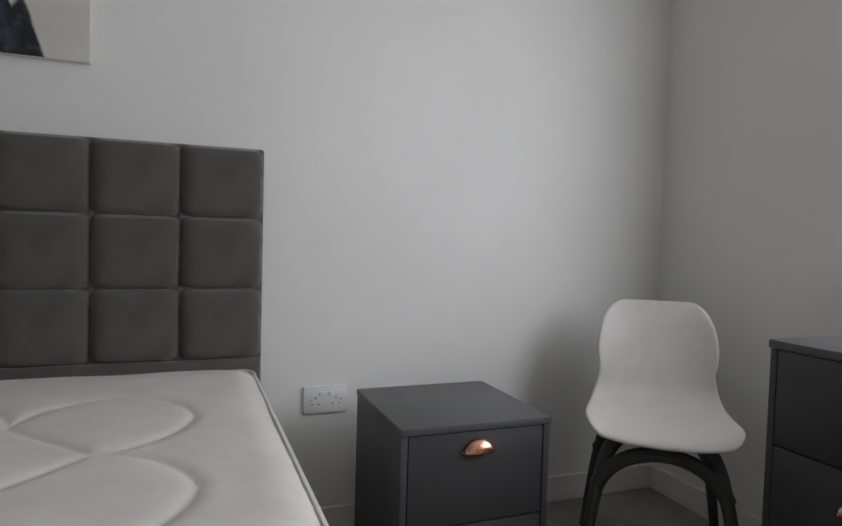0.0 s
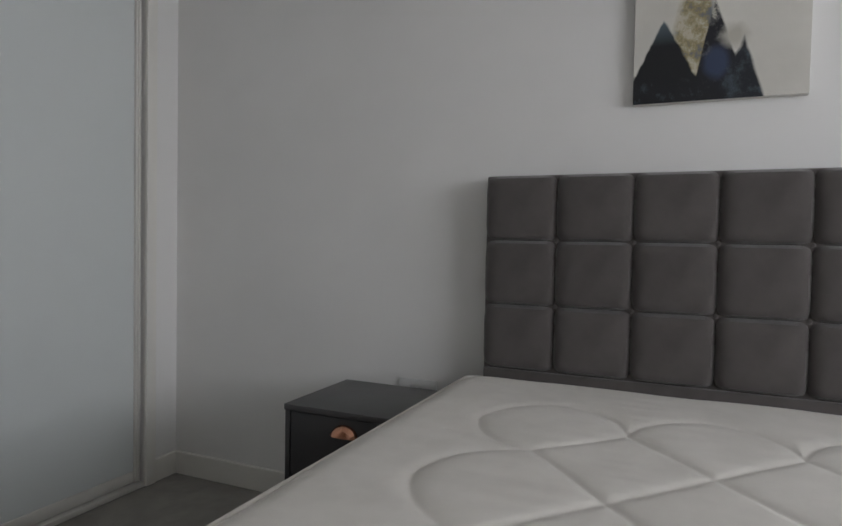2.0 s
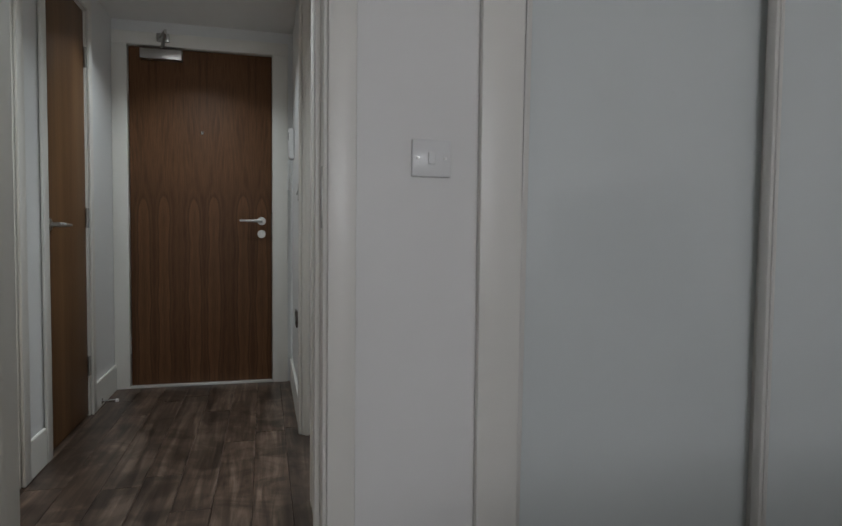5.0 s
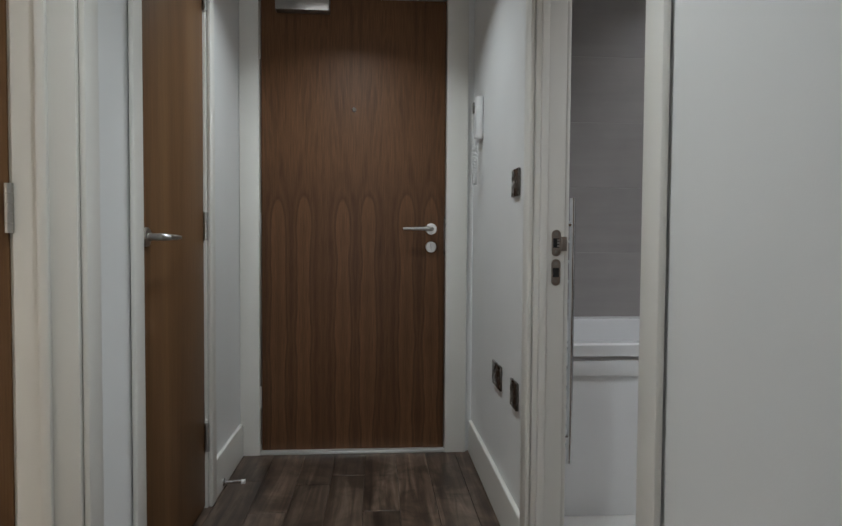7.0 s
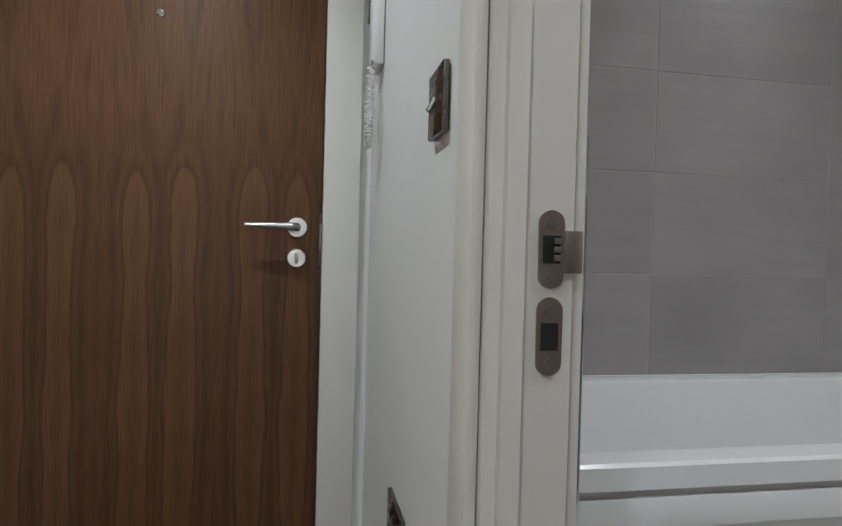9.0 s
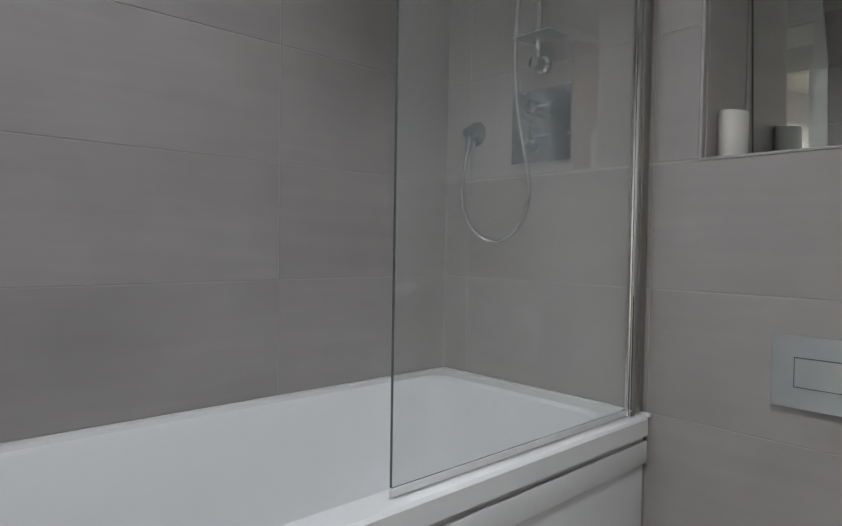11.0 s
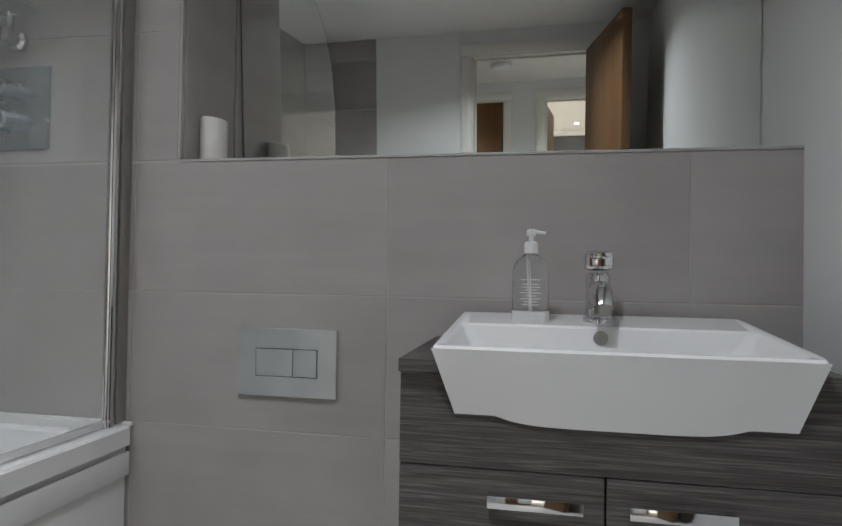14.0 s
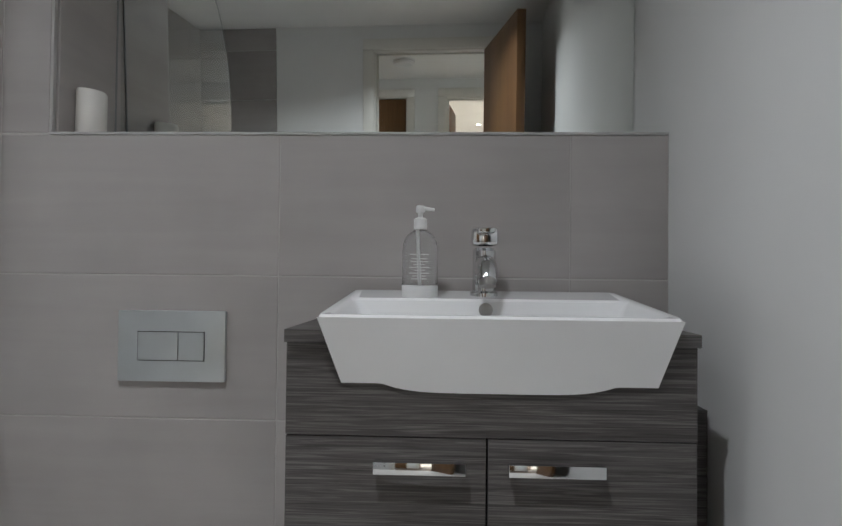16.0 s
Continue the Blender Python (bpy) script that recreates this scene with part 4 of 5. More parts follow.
for k in range(3):
    z0 = 0.055 + k * 0.2355
    d_ = part("drawer", box(bmesh.new(), -0.377, 0.377, 0.200, 0.219, z0 + 0.002, z0 + 0.2335, bevel=0.0015), M_ANTH, cs, "anthracite drawer front")
    for hx_ in (-0.17, 0.17):
        cup_handle(d_, hx_, 0.219, z0 + 0.14, "y")

# picture
pc = thing("canvas_picture", (2.979, -4.82, 1.80), "square abstract canvas print, dark peaks on pale ground", "picture")
part("canvas", box(bmesh.new(), -0.0275, -0.025, -0.232, 0.232, -0.329, 0.329), M_ART, pc, "abstract print")
part("wrapped_edge", box(bmesh.new(), -0.0245, -0.001, -0.233, 0.233, -0.33, 0.33, bevel=0.001), M_CANVAS_EDGE, pc, "off-white canvas edge")

# chair: a moulded shell on a dark frame
ch = thing("shell_chair", (2.463, -6.670, 0), "white moulded plastic chair with dark legs", "chair", "", 232.0)


def shell_mesh():
    """The seat runs back and turns up into the backrest; the rim curls a little."""
    prof = [(-0.240, 0.450, 0.168), (-0.232, 0.465, 0.190), (-0.19, 0.472, 0.208), (-0.10, 0.462, 0.217), (0.0, 0.452, 0.216), (0.09, 0.456, 0.207), (0.145, 0.476, 0.199),
            (0.175, 0.512, 0.190), (0.190, 0.553, 0.182), (0.197, 0.580, 0.179), (0.205, 0.614, 0.187), (0.216, 0.662, 0.191), (0.231, 0.725, 0.182), (0.242, 0.772, 0.165),
            (0.247, 0.800, 0.142), (0.249, 0.813, 0.112)]
    bm = bmesh.new()
    m = 20
    rows = []
    for i, (y, z, w) in enumerate(prof):
        back = max(0.0, min(1.0, (z - 0.44) / 0.2)) if y > 0.05 else 0.0
        row = []
        for k in range(m + 1):
            s = 2 * k / m - 1
            curl = abs(s) ** 2.4
            yy = y - 0.055 * curl * back * min(1.0, (w / 0.178) ** 3) * (1 - 0.7 * max(0.0, (z - 0.72) / 0.1) ** 1.5 if z > 0.72 else 1)
            zz = z + 0.032 * curl * (1 - back) * (1 if y > -0.2 else 0.55)
            row.append(bm.verts.new((s * w, yy, zz)))
        rows.append(row)
    for a, b in zip(rows, rows[1:]):
        for k in range(m):
            bm.faces.new((a[k], a[k + 1], b[k + 1], b[k]))
    bmesh.ops.recalc_face_normals(bm, faces=bm.faces)
    return bm


sh = part("seat_shell", shell_mesh(), M_CHAIR, ch, "one-piece white seat and back")
so = sh.modifiers.new("thickness", "SOLIDIFY")
so.thickness, so.offset = 0.012, 0
su = sh.modifiers.new("round", "SUBSURF")
su.levels = su.render_levels = 2
for sx in (-1, 1):
    for sy in (-1, 1):
        pts = bez((sx * 0.10, sy * 0.08, 0.432), (sx * 0.16, sy * 0.14, 0.428), (sx * 0.175, sy * 0.17, 0.32), (sx * 0.215, sy * 0.225, 0.0), 14)
        part("leg", sweep(bmesh.new(), pts, [0.024 - 0.010 * (k / 14) ** 1.2 for k in range(15)], 12), M_CHAIRLEG, ch)
for sy in (-1, 1):
    pts = bez((-0.175, sy * 0.165, 0.30), (-0.12, sy * 0.15, 0.446), (0.12, sy * 0.15, 0.446), (0.175, sy * 0.165, 0.30), 16)
    part("arch", sweep(bmesh.new(), pts, 0.022, 10), M_CHAIRLEG, ch)
part("mount", box(bmesh.new(), -0.11, 0.11, -0.10, 0.10, 0.412, 0.446, bevel=0.004), M_CHAIRLEG, ch)


# ---- bathroom ----
def rrect(x0, x1, y0, y1, r, z, n=6):
    out = []
    for cx, cy, a0 in ((x1 - r, y1 - r, 0), (x0 + r, y1 - r, 90), (x0 + r, y0 + r, 180), (x1 - r, y0 + r, 270)):
        for k in range(n + 1):
            a = radians(a0 + 90 * k / n)
            out.append(Vector((cx + r * math.cos(a), cy + r * math.sin(a), z)))
    return out


def loft(bm, loops, cap_first=False, cap_last=True):
    rings = [[bm.verts.new(p) for p in lp] for lp in loops]
    n = len(rings[0])
    for a, b in zip(rings, rings[1:]):
        for k in range(n):
            bm.faces.new((a[k], a[(k + 1) % n], b[(k + 1) % n], b[k]))
    if cap_first:
        bm.faces.new(rings[0][::-1])
    if cap_last:
        bm.faces.new(rings[-1])
    bmesh.ops.recalc_face_normals(bm, faces=bm.faces)
    return bm


bt = thing("bathtub", (2.04, -0.33, 0), "white acrylic bath with a panelled front along the tiled wall", "bathtub")
ox, oy = -2.04, 0.33
X0, X1, Y0, Y1, RZ = 1.045, 2.994, -0.722, -0.014, 0.616
loops = [rrect(X0 + ox, X1 + ox, Y0 + oy, Y1 + oy, 0.012, RZ - 0.045), rrect(X0 + ox, X1 + ox, Y0 + oy, Y1 + oy, 0.014, RZ - 0.006),
         rrect(X0 + ox + 0.006, X1 + ox - 0.006, Y0 + oy + 0.006, Y1 + oy - 0.006, 0.014, RZ),
         rrect(X0 + ox + 0.075, X1 + ox - 0.06, Y0 + oy + 0.070, Y1 + oy - 0.038, 0.07, RZ - 0.002),
         rrect(X0 + ox + 0.088, X1 + ox - 0.068, Y0 + oy + 0.082, Y1 + oy - 0.046, 0.075, RZ - 0.012),
         rrect(X0 + ox + 0.12, X1 + ox - 0.085, Y0 + oy + 0.10, Y1 + oy - 0.065, 0.10, RZ - 0.16),
         rrect(X0 + ox + 0.22, X1 + ox - 0.11, Y0 + oy + 0.13, Y1 + oy - 0.095, 0.12, RZ - 0.36),
         rrect(X0 + ox + 0.30, X1 + ox - 0.16, Y0 + oy + 0.18, Y1 + oy - 0.14, 0.12, RZ - 0.41)]
tub = part("tub", loft(bmesh.new(), loops), M_ACRYLIC, bt)
part("bath_panel", box(bmesh.new(), X0 + ox, X1 + ox - 0.002, Y0 + oy + 0.014, Y0 + oy + 0.032, 0.0, RZ - 0.046, bevel=0.004), M_ACRYLIC, bt)
part("panel_lip", box(bmesh.new(), X0 + ox, X1 + ox - 0.002, Y0 + oy + 0.004, Y0 + oy + 0.0135, RZ - 0.115, RZ - 0.060, bevel=0.004), M_ACRYLIC, bt)
part("sealant", box(bmesh.new(), X0 + ox, X1 + ox, Y1 + oy - 0.006, Y1 + oy + 0.003, RZ - 0.004, RZ + 0.006, bevel=0.002), M_PLASTIC, bt)
part("sealant", box(bmesh.new(), X1 + ox - 0.006, X1 + ox + 0.004, Y0 + oy, Y1 + oy - 0.007, RZ - 0.004, RZ + 0.006, bevel=0.002), M_PLASTIC, bt)
part("waste", lathe(bmesh.new(), [(0.032, 0), (0.032, 0.004), (0.025, 0.007), (0.001, 0.008)], (0.55, 0.0, RZ - 0.409), "z", 28), M_CHROME, bt)

# screen on the bath rim
scn = thing("bath_screen", (2.95, -0.688, RZ), "clear glass bath screen with a curved top corner and chrome pole", "bath screen")
bm = bmesh.new()
x0_, x1_, h_ = -0.736, -0.012, 1.40
edge = [(x1_, 0.018), (x1_, h_)]
for k in range(13):
    a = radians(90 * k / 12)
    edge.append((x0_ + 0.30 - 0.30 * math.sin(a), h_ - 0.50 + 0.50 * math.cos(a)))
edge.append((x0_, 0.018))
f_ = bm.faces.new([bm.verts.new((x, -0.003, z)) for x, z in edge])
ex = bmesh.ops.extrude_face_region(bm, geom=[f_])
bmesh.ops.translate(bm, verts=[v for v in ex["geom"] if isinstance(v, bmesh.types.BMVert)], vec=(0, 0.006, 0))
bmesh.ops.recalc_face_normals(bm, faces=bm.faces)
bm.normal_update()
for f_ in bm.faces:
    f_.material_index = 0 if abs(f_.normal.y) > 0.5 else 1
gl = part("glass_pane", bm, M_GLASS, scn, "clear glass", False)
gl.data.materials.append(M_GLASSEDGE)
gl.visible_shadow = False
part("pole", tube(bmesh.new(), (0, 0, 0.008), (0, 0, 1.42), 0.0135, None, 28), M_CHROME, scn, "chrome pole")
part("pole_foot", lathe(bmesh.new(), [(0.016, 0.0005), (0.016, 0.014), (0.0135, 0.018)], (0, 0, 0), "z", 28), M_CHROME, scn)
part("wall_profile", box(bmesh.new(), 0.016, 0.049, -0.012, 0.012, 0.004, 1.42, bevel=0.002), M_STEEL, scn, "satin wall profile")
part("seal", box(bmesh.new(), x0_, x1_, -0.004, 0.004, 0.004, 0.017, bevel=0.001), M_PLASTIC, scn)

# shower
sv = thing("shower_valve", (3.0, -0.377, 1.353), "square chrome thermostatic shower valve with two knobs", "shower valve")
part("plate", box(bmesh.new(), -0.008, -0.0005, -0.098, 0.098, -0.100, 0.100, bevel=0.002), M_SHOWERPLATE, sv)
for zz, r in ((0.045, 0.019), (-0.035, 0.024)):
    kb = part("knob", lathe(bmesh.new(), [(r, -0.008), (r, -0.05), (r - 0.004, -0.056), (0.001, -0.056)], (0, 0.0, zz), "x", 28), M_SHOWERPLATE, sv)
    part("grip", tube(bmesh.new(), (-0.045, 0, zz), (-0.045, -0.052, zz - 0.002), 0.005, None, 14), M_CHROME, kb)
so_ = thing("shower_outlet", (3.0, -0.137, 1.358), "round chrome shower outlet elbow", "shower outlet")
part("rose", lathe(bmesh.new(), [(0.036, -0.0005), (0.036, -0.008), (0.016, -0.012), (0.016, -0.045), (0.001, -0.046)], (0, 0, 0), "x", 28), M_SHOWERPLATE, so_)
part("elbow", tube(bmesh.new(), (-0.035, 0, 0), (-0.035, 0, -0.045), 0.012, 0.010, 20), M_SHOWERPLATE, so_)
rr = thing("shower_rail", (2.965, -0.387, 1.515), "chrome shower riser rail with handset", "shower rail")
part("bracket", lathe(bmesh.new(), [(0.024, 0.034), (0.024, 0.020), (0.016, 0.014), (0.016, -0.02), (0.001, -0.021)], (0, 0, 0), "x", 28), M_CHROME, rr)
part("bracket", lathe(bmesh.new(), [(0.020, 0.034), (0.020, 0.020), (0.011, 0.014), (0.011, -0.012), (0.001, -0.013)], (0, 0.0, 0.56), "x", 28), M_CHROME, rr)
part("rail", tube(bmesh.new(), (0, 0, 0.01), (0, 0, 0.575), 0.010, None, 24), M_CHROME, rr)
part("slider", box(bmesh.new(), -0.03, 0.016, -0.018, 0.018, 0.33, 0.375, bevel=0.006), M_CHROME, rr)
hd = part("handset", tube(bmesh.new(), (-0.007, 0.038, 0.20), (-0.05, 0.02, 0.45), 0.012, 0.016, 20), M_CHROME, rr, "chrome handset")
part("spray_head", lathe(bmesh.new(), [(0.015, 0.01), (0.048, 0.002), (0.05, -0.01), (0.046, -0.016), (0.001, -0.016)], (-0.058, 0.02, 0.475), "x", 32), M_CHROME, hd)
tray = part("soap_tray", box(bmesh.new(), -0.070, 0.012, -0.088, 0.03, 0.056, 0.062, bevel=0.003), M_TRAY, rr, "frosted soap tray")
hz_ = thing("shower_hose", (2.95, -0.137, 1.315), "ribbed chrome shower hose hanging in a loop", "shower hose")
line = bez((0.015, 0, 0), (0.0, 0.03, -0.13), (0.0, 0.02, -0.265), (0, -0.118, -0.283), 130)[:-1] + bez((0, -0.118, -0.283), (0, -0.20, -0.285), (0, -0.262, -0.20), (-0.012, -0.245, -0.10), 100)[:-1] \
    + bez((-0.012, -0.245, -0.10), (-0.03, -0.225, 0.05), (-0.05, -0.205, 0.15), (-0.022, -0.212, 0.40), 160)
part("hose", sweep(bmesh.new(), line, [0.0070 if k % 2 else 0.0046 for k in range(len(line))], 10), M_CHROME, hz_)

# slim towel radiator between the doorway and the bath
tr = thing("towel_radiator", (1.1, -0.88, 0), "slim chrome ladder towel radiator on the wall beside the door", "towel radiator")
for ry_ in (-0.113, 0.113):
    part("upright", tube(bmesh.new(), (0, ry_, 0.30), (0, ry_, 1.10), 0.0085, None, 20), M_CHROME, tr)
    for zz in (0.38, 1.02):
        part("wall_bracket", tube(bmesh.new(), (-0.0645, ry_, zz), (-0.006, ry_, zz), 0.007, None, 14), M_CHROME, tr)
for k in range(12):
    zz = 0.34 + 0.06 * k + (0.03 if k > 5 else 0)
    part("rung", tube(bmesh.new(), (0, -0.106, zz), (0, 0.106, zz), 0.0065, None, 14), M_CHROME, tr)

# flush plate
fp = thing("flush_plate", (3.0, -1.095, 0.772), "satin silver dual flush plate on grey tiles", "flush plate")
part("plate", box(bmesh.new(), -0.012, -0.0005, -0.1135, 0.1135, -0.0735, 0.0735, bevel=0.002), M_FLUSH, fp)
part("button_gap", box(bmesh.new(), -0.0128, -0.0115, -0.071, 0.071, -0.0305, 0.0305), M_DARK, fp)
part("button", box(bmesh.new(), -0.0150, -0.0118, -0.0145, 0.0695, -0.029, 0.029, bevel=0.001), M_FLUSH, fp)
part("button", box(bmesh.new(), -0.0150, -0.0118, -0.0695, -0.0160, -0.029, 0.029, bevel=0.001), M_FLUSH, fp)

# vanity unit, basin, tap, soap
VY0, VY1 = -2.036, -1.424
va = thing("vanity_unit", (2.82, -1.73, 0), "dark grey woodgrain vanity unit with two doors and chrome handles", "vanity unit")
vx, vy = -2.82, 1.73
part("body", boxes((2.672 + vx, 2.99 + vx, VY0 + 0.004 + vy, VY0 + 0.022 + vy, 0.1, 0.822), (2.672 + vx, 2.99 + vx, VY1 - 0.022 + vy, VY1 - 0.004 + vy, 0.1, 0.822),
                   (2.672 + vx, 2.99 + vx, VY0 + 0.022 + vy, VY1 - 0.022 + vy, 0.1, 0.118), (2.975 + vx, 2.99 + vx, VY0 + 0.022 + vy, VY1 - 0.022 + vy, 0.118, 0.822)), M_VANITY, va)
part("worktop", boxes((2.640 + vx, 2.998 + vx, VY0 + 0.0005 + vy, -1.978 + vy, 0.823, 0.842), (2.640 + vx, 2.998 + vx, -1.506 + vy, VY1 - 0.001 + vy, 0.823, 0.842),
                       (2.850 + vx, 2.998 + vx, -1.978 + vy, -1.506 + vy, 0.823, 0.842)), M_VANITY, va)
part("fascia", boxes((2.652 + vx, 2.671 + vx, VY0 + 0.002 + vy, VY1 - 0.002 + vy, 0.6842, 0.768), (2.652 + vx, 2.671 + vx, VY0 + 0.002 + vy, -1.957 + vy, 0.768, 0.821),
                      (2.652 + vx, 2.671 + vx, -1.525 + vy, VY1 - 0.002 + vy, 0.768, 0.821)), M_VANITY, va)
part("plinth", box(bmesh.new(), 2.71 + vx, 2.73 + vx, VY0 + 0.02 + vy, VY1 - 0.02 + vy, 0, 0.099), M_VANITY, va)
for y0, y1, hy0, hy1 in ((VY0 + 0.002, -1.7295, -1.897, -1.758), (-1.7265, VY1 - 0.002, -1.696, -1.561)):
    d_ = part("door", box(bmesh.new(), 2.652 + vx, 2.671 + vx, y0 + vy, y1 + vy, 0.10, 0.682, bevel=0.0015), M_VANITY, va)
    part("handle", boxes((2.628 + vx, 2.634 + vx, hy0 + vy, hy1 + vy, 0.634, 0.652), (2.634 + vx, 2.652 + vx, hy0 + vy, hy0 + 0.012 + vy, 0.636, 0.650),
                         (2.634 + vx, 2.652 + vx, hy1 - 0.012 + vy, hy1 + vy, 0.636, 0.650), bevel=0.001), M_CHROME, d_, "flat chrome bar handle")
# dark block between the unit and the south wall, lower than the worktop
part("dark_end_block", box(bmesh.new(), 2.80 + vx, 2.99 + vx, VY0 - 0.075 + vy, VY0 - 0.008 + vy, 0.0, 0.70, bevel=0.001), M_VANITY, va)

ba = thing("wash_basin", (2.79, -1.741, 0.843), "white rectangular ceramic basin with sloping sides", "wash basin")
bx, by, bz = -2.79, 1.741, -0.843


def tilted(loop, z_front, z_back, xf, xb):
    return [Vector((p.x + bx, p.y + by, z_front + (z_back - z_front) * (p.x - xf) / (xb - xf) + bz)) for p in loop]


FX, KX = 2.611, 2.985
loops = [tilted(rrect(2.70, 2.97, -1.965, -1.52, 0.02, 0), 0.8435, 0.8435, FX, KX), tilted(rrect(2.675, 2.98, -1.978, -1.506, 0.015, 0), 0.8435, 0.846, FX, KX),
         tilted(rrect(FX + 0.003, KX, -2.002, -1.479, 0.012, 0), 0.862, 0.890, FX, KX), tilted(rrect(FX + 0.006, KX - 0.002, -1.999, -1.482, 0.012, 0), 0.866, 0.894, FX, KX),
         tilted(rrect(FX + 0.013, KX - 0.145, -1.988, -1.493, 0.016, 0), 0.866, 0.894, FX, KX), tilted(rrect(FX + 0.018, KX - 0.150, -1.982, -1.499, 0.018, 0), 0.862, 0.890, FX, KX),
         tilted(rrect(FX + 0.030, KX - 0.153, -1.970, -1.511, 0.026, 0), 0.842, 0.862, FX, KX),
         tilted(rrect(FX + 0.046, KX - 0.158, -1.955, -1.527, 0.036, 0), 0.812, 0.820, FX, KX), tilted(rrect(FX + 0.060, KX - 0.166, -1.940, -1.542, 0.042, 0), 0.788, 0.790, FX, KX),
         tilted(rrect(FX + 0.078, KX - 0.180, -1.920, -1.562, 0.046, 0), 0.774, 0.774, FX, KX), tilted(rrect(FX + 0.105, KX - 0.205, -1.89, -1.59, 0.03, 0), 0.769, 0.769, FX, KX)]
part("bowl", loft(bmesh.new(), loops), M_CERAMIC, ba)
# the deep front skirt in front of the unit
bm = bmesh.new()
n_ = 60
top, bot = [], []
for k in range(n_ + 1):
    s = k / n_
    yt, yb = -2.002 + s * 0.523, -1.976 + s * 0.466
    belly = 0.013 * max(0.0, 1 - (abs(s - 0.5) / 0.37) ** 5) if abs(s - 0.5) < 0.37 else 0.0
    top.append((FX + 0.002, yt, 0.8625))
    bot.append((FX + 0.036, yb, 0.763 - belly))
vt, vb = [bm.verts.new((x + bx, y + by, z + bz)) for x, y, z in top], [bm.verts.new((x + bx, y + by, z + bz)) for x, y, z in bot]
vt2, vb2 = [bm.verts.new((x + 0.009 + bx, y + by, z - 0.004 + bz)) for x, y, z in top], [bm.verts.new((x + 0.008 + bx, y + by, z + bz)) for x, y, z in bot]
for k in range(n_):
    bm.faces.new((vt[k], vt[k + 1], vb[k + 1], vb[k]))
    bm.faces.new((vb[k], vb[k + 1], vb2[k + 1], vb2[k]))
    bm.faces.new((vb2[k], vb2[k + 1], vt2[k + 1], vt2[k]))
    bm.faces.new((vt2[k], vt2[k + 1], vt[k + 1], vt[k]))
for k in (0, n_):
    bm.faces.new((vt[k], vb[k], vb2[k], vt2[k]))
bmesh.ops.recalc_face_normals(bm, faces=bm.faces)
part("front_skirt", bm, M_CERAMIC, ba)
part("overflow_ring", lathe(bmesh.new(), [(0.0125, 0.006), (0.0125, 0.001), (0.010, -0.0005), (0.001, -0.0005)], (2.829 + bx, -1.736 + by, 0.864 + bz), "x", 24), M_STEEL, ba, "brushed overflow cover")

tp = thing("basin_tap", (2.905, -1.737, 0.886), "chrome single-lever basin mixer tap", "tap")
part("body", lathe(bmesh.new(), [(0.027, 0), (0.027, 0.006), (0.022, 0.010), (0.022, 0.086), (0.018, 0.091), (0.001, 0.092)], (0, 0, 0), "z", 32), M_CHROME, tp)
bm = bmesh.new()
sweep(bm, bez((-0.005, 0, 0.045), (-0.05, 0, 0.065), (-0.085, 0, 0.062), (-0.10, 0, 0.030), 14), [0.019] * 11 + [0.0185, 0.018, 0.0175, 0.017], 18)
spt = part("spout", bm, M_CHROME, tp)
part("aerator", tube(bmesh.new(), (-0.099, 0, 0.034), (-0.103, 0, 0.020), 0.015, 0.0145, 24), M_STEEL, spt)
lv = part("lever_cap", box(bmesh.new(), -0.026, 0.026, -0.025, 0.025, 0.095, 0.130, bevel=0.008), M_CHROME, tp)
part("lever_paddle", box(bmesh.new(), -0.070, -0.022, -0.016, 0.016, 0.116, 0.126, bevel=0.004), M_CHROME, lv)

sb = thing("soap_bottle", (2.875, -1.616, 0.8835), "clear pump soap bottle with white dispenser, nearly empty", "soap bottle")
part("bottle", lathe(bmesh.new(), [(0.031, 0.0), (0.033, 0.004), (0.033, 0.088), (0.0315, 0.101), (0.027, 0.112), (0.019, 0.120), (0.011, 0.125), (0.011, 0.131)], (0, 0, 0), "z", 36), M_BOTTLE, sb)
part("soap", lathe(bmesh.new(), [(0.0322, 0.0), (0.0336, 0.004), (0.0336, 0.022), (0.031, 0.023), (0.001, 0.021)], (0, 0, 0), "z", 36), M_PLASTIC, sb, "white soap in the bottom")
part("collar", lathe(bmesh.new(), [(0.0122, 0.127), (0.0122, 0.145), (0.009, 0.148), (0.0045, 0.149), (0.0045, 0.160)], (0, 0, 0), "z", 24), M_PLASTIC, sb)
pm = part("pump_head", lathe(bmesh.new(), [(0.0075, 0.158), (0.0085, 0.160), (0.0085, 0.168), (0.006, 0.171), (0.001, 0.1715)], (0, 0, 0), "z", 24), M_PLASTIC, sb)
part("nozzle", tube(bmesh.new(), (0, -0.004, 0.166), (0, -0.026, 0.163), 0.0042, 0.0032, 14), M_PLASTIC, pm)
part("dip_tube", tube(bmesh.new(), (0, 0, 0.02), (0.003, 0.004, 0.12), 0.0025, None, 10), M_PLASTIC, sb)
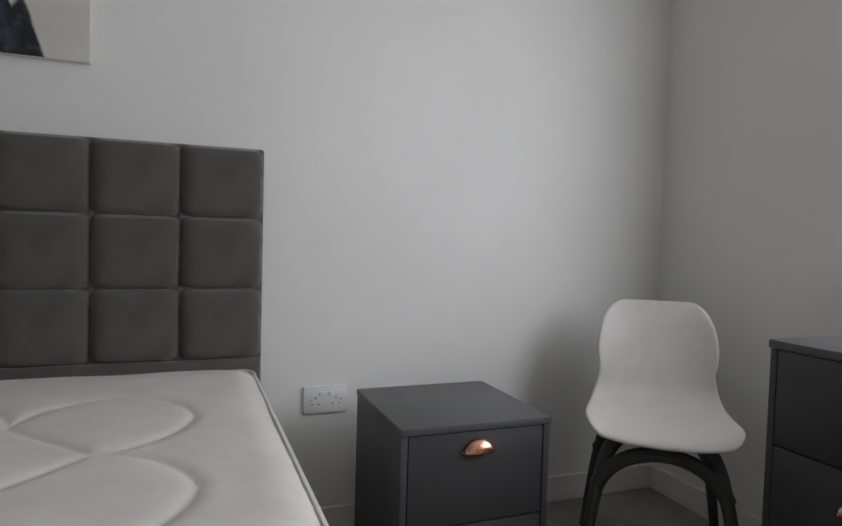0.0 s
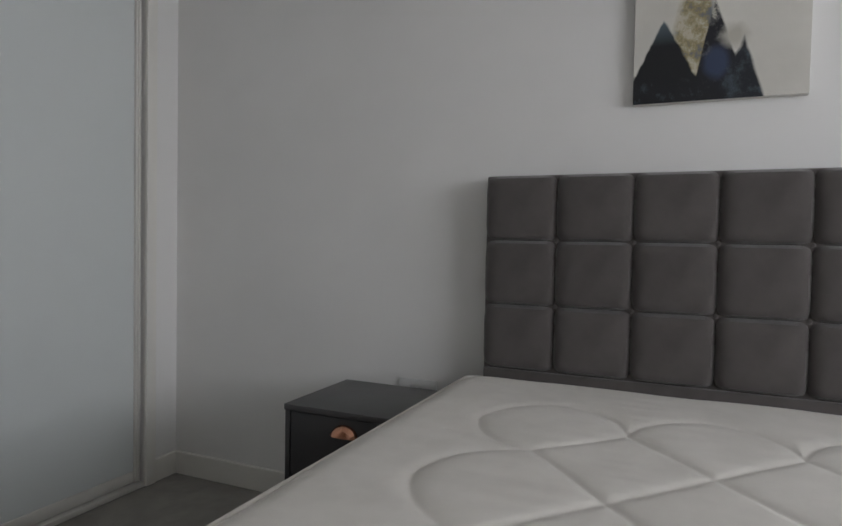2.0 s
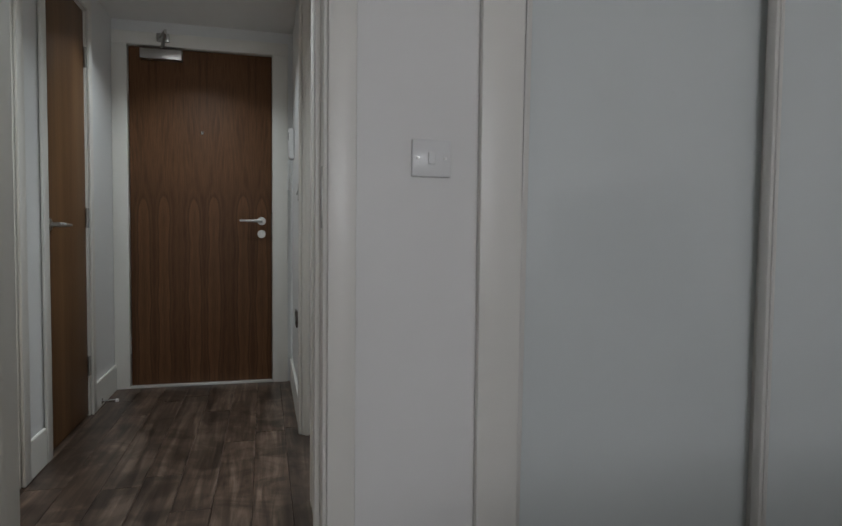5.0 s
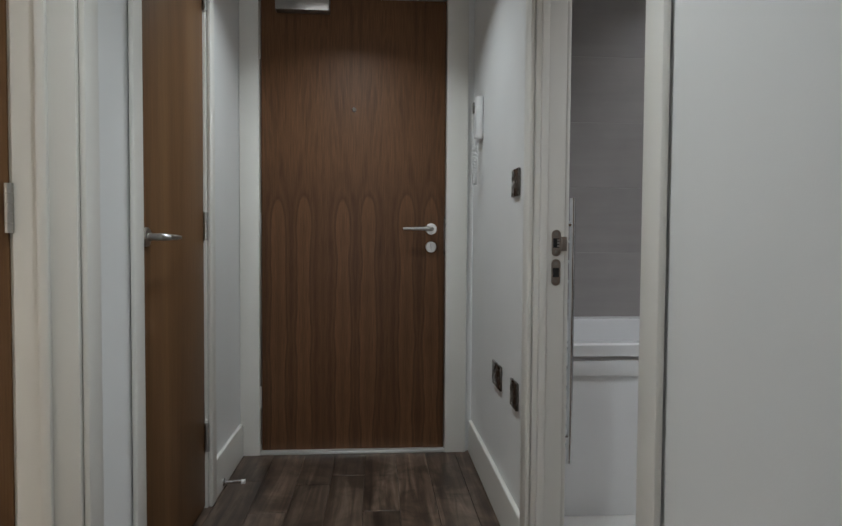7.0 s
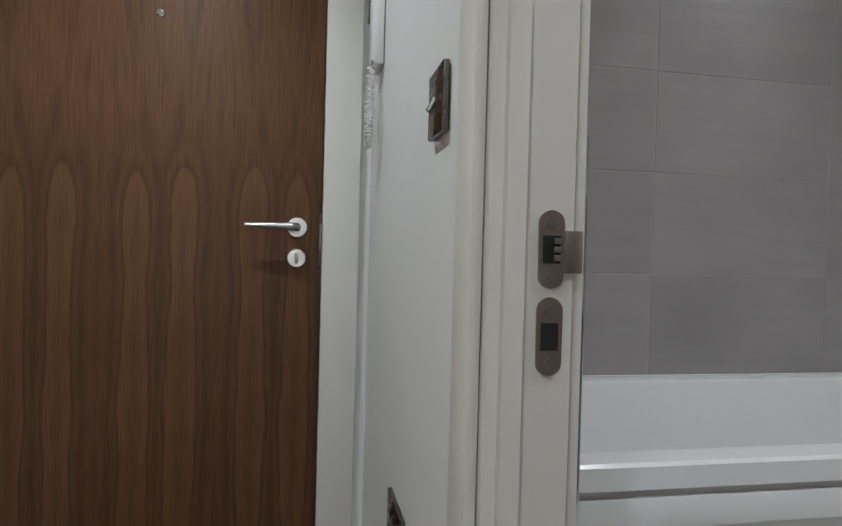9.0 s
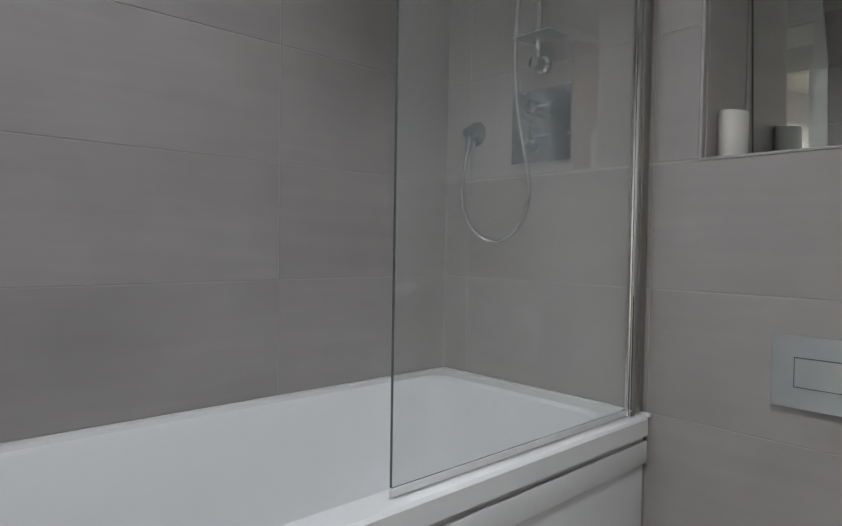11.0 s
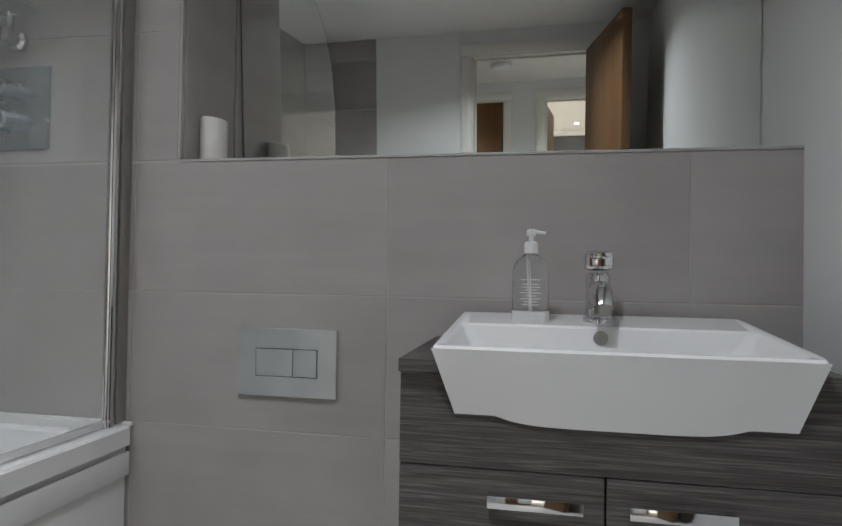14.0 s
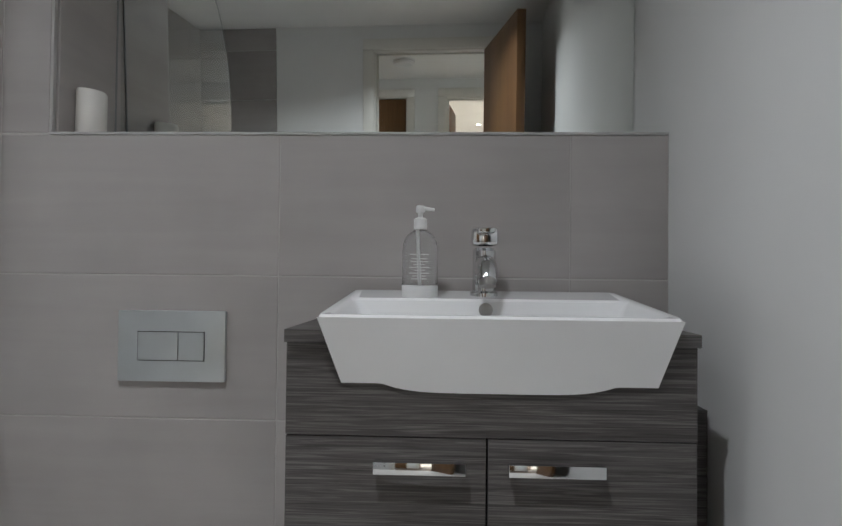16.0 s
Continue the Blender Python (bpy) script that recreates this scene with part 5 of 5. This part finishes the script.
for w_, z_ in [(0.036, 0.078)] + [(0.030 + 0.010 * math.sin(2.7 * k), 0.0700 - 0.0052 * k) for k in range(8)]:
    bm = bmesh.new()
    n2 = 8
    prev = None
    for q in range(n2 + 1):
        a = math.pi + (q / n2 - 0.5) * w_ / 0.0334
        cur = [bm.verts.new((0.0334 * math.cos(a), 0.0334 * math.sin(a), z_ + dz)) for dz in (0, 0.0016)]
        if prev:
            bm.faces.new((prev[0], cur[0], cur[1], prev[1]))
        prev = cur
    part("print_line", bm, M_PLASTIC, sb)

# mirror, ledge trim, candle
mr = thing("wall_mirror", (3.25, -1.4705, 1.222), "wide frameless mirror in the tiled niche", "mirror")
MT = 2.4
bm = box(bmesh.new(), 0, 0.006, -0.645, 0.645, 0.0, 0.95, bevel=0.0012)
bmesh.ops.transform(bm, matrix=Matrix.Rotation(radians(-1.4), 4, "Z") @ Matrix.Rotation(radians(-MT), 4, "Y"), verts=bm.verts)
part("mirror_glass", bm, M_MIRROR, mr, "mirror glass", False)
part("backing", box(bmesh.new(), 0.024, 0.04, -0.645, 0.645, 0.0, 0.9), M_DARK, mr)
part("edge_strip", box(bmesh.new(), -0.016, -0.0115, 0.6405, 0.6445, 0.0, 0.95), M_GREYFRAME, mr, "dark edge of the mirror")
structure("trim_ledge", box(bmesh.new(), 2.9985, 3.012, -2.117, NY1 + 0.004, 1.2165, 1.2225, bevel=0.001), M_TRIM, "pale tile trim along the ledge", "tile trim")
structure("trim_niche", box(bmesh.new(), 2.9985, 3.010, NY1 - 0.001, NY1 + 0.005, 1.2230, BATH_TOP - 0.002, bevel=0.001), M_TRIM, "pale tile trim at the niche corner", "tile trim")
cn = thing("pillar_candle", (3.085, -0.8565, 1.224), "ivory pillar candle with a slanted top on the ledge", "candle")
bm = bmesh.new()
lathe(bm, [(0.0305, 0), (0.032, 0.003), (0.032, 0.106), (0.029, 0.111), (0.001, 0.107)], (0, 0, 0), "z", 36)
for v in bm.verts:
    if v.co.z > 0.05:
        v.co.z += 0.12 * v.co.y
part("wax", bm, M_CANDLE, cn)
part("wick", tube(bmesh.new(), (0, 0, 0.105), (0.001, 0.001, 0.115), 0.0012, None, 8), M_DARK, cn)

# living room, seen in the mirror
ku = thing("kitchen_wall_unit", (-4.1, -1.2, 1.5), "row of tall glossy grey kitchen wall units", "kitchen unit")
for k in range(6):
    y_ = -1.42 + 0.6 * k
    part("unit_door", box(bmesh.new(), 0.18, 0.20, y_ + 0.003, y_ + 0.597, 0, 0.79, bevel=0.002), M_UNIT, ku)
part("carcass", boxes((-0.198, 0.179, -1.42, 2.18, 0.0, 0.79)), M_UNIT, ku)
structure("trim_bulkhead", boxes((-4.3, -3.86, -2.65, 1.3, 2.2905, 2.35)), M_CEIL, "white boxed bulkhead above the kitchen units", "bulkhead")


# ---- tiles and planks ----
def tile_mesh(w, h, axis):
    bm = bmesh.new()
    if axis == "x":
        box(bm, 0, 0.0078, 0.0009, w - 0.0009, 0.0012, h - 0.0012, 0.001, 1)
    else:
        box(bm, 0.0009, w - 0.0009, 0, 0.0078, 0.0012, h - 0.0012, 0.001, 1)
    return mesh_of("tile", bm, M_TILE, False)


made = {}


def tile(parent, axis, at, w, h):
    key = (axis, round(w, 4), round(h, 4))
    if key not in made:
        made[key] = tile_mesh(w, h, axis)
    ob = new("tile", made[key])
    ob.parent = parent
    ob.location = at


ROWS = [(0.02, 0.32), (0.32, 0.62), (0.62, 0.92), (0.92, 1.2165)]
HIGH = [(1.22, 1.52), (1.52, 1.82), (1.82, 2.12), (2.12, BATH_TOP - 0.002)]
for z0, z1 in ROWS:
    for y0, y1 in ((-2.116, -1.918), (-1.918, -1.315), (-1.315, -0.71), (-0.71, -0.108), (-0.108, -0.011)):
        tile(wall_be, "x", (3.0, y0, z0), y1 - y0, z1 - z0)
for z0, z1 in HIGH:
    for y0, y1 in ((NY1 + 0.006, -0.71), (-0.71, -0.108), (-0.108, -0.011)):
        tile(wall_be, "x", (3.0, y0, z0), y1 - y0, z1 - z0)
for z0, z1 in ((1.22, 1.82), (1.82, BATH_TOP - 0.002)):
    tile(wall_be, "y", (3.012, NY1 + 0.003 - 0.008, z0 + 0.003), 0.285, z1 - z0 - 0.003)
for z0, z1 in [(a, b if b < 1.21 else 1.22) for a, b in ROWS] + HIGH:
    for x0, x1 in ((1.044, 1.194), (1.194, 1.796), (1.796, 2.397), (2.397, 2.999)):
        tile(wall_bn, "y", (x0, -0.010, z0), x1 - x0, z1 - z0)
whr = bpy.data.objects["wall_hall_right"]
for z0, z1 in [(a, b if b < 1.21 else 1.22) for a, b in ROWS] + HIGH:
    for y0, y1 in ((-0.50, -0.011),):
        tile(whr, "x", (1.0352, y0, z0), y1 - y0, z1 - z0)
bm = boxes((3.0085, 3.30, -2.117, NY1, 1.2165, 1.2215))
structure("ledge_niche", bm, M_TILE, "grey tiled ledge of the mirror niche", "ledge")

rng = random.Random(4)
plank_len = 1.2
plank = None
for r_ in range(9):
    x0 = -0.205 + r_ * 0.135
    y = -2.62 - rng.random() * 1.0
    while y < 0.1:
        y0, y1 = max(y, -2.62), min(y + plank_len, 0.055)
        if y1 - y0 > 0.03:
            key = ("plank", round(y1 - y0, 3))
            if key not in made:
                made[key] = mesh_of("plank", box(bmesh.new(), 0.0006, 0.1344, 0.0006, y1 - y0 - 0.0006, -0.0095, 0.0, 0.0012, 1), M_PLANK, False)
            ob = new("plank", made[key])
            ob.parent = hall_floor
            ob.location = (x0, y0, 0)
        y += plank_len
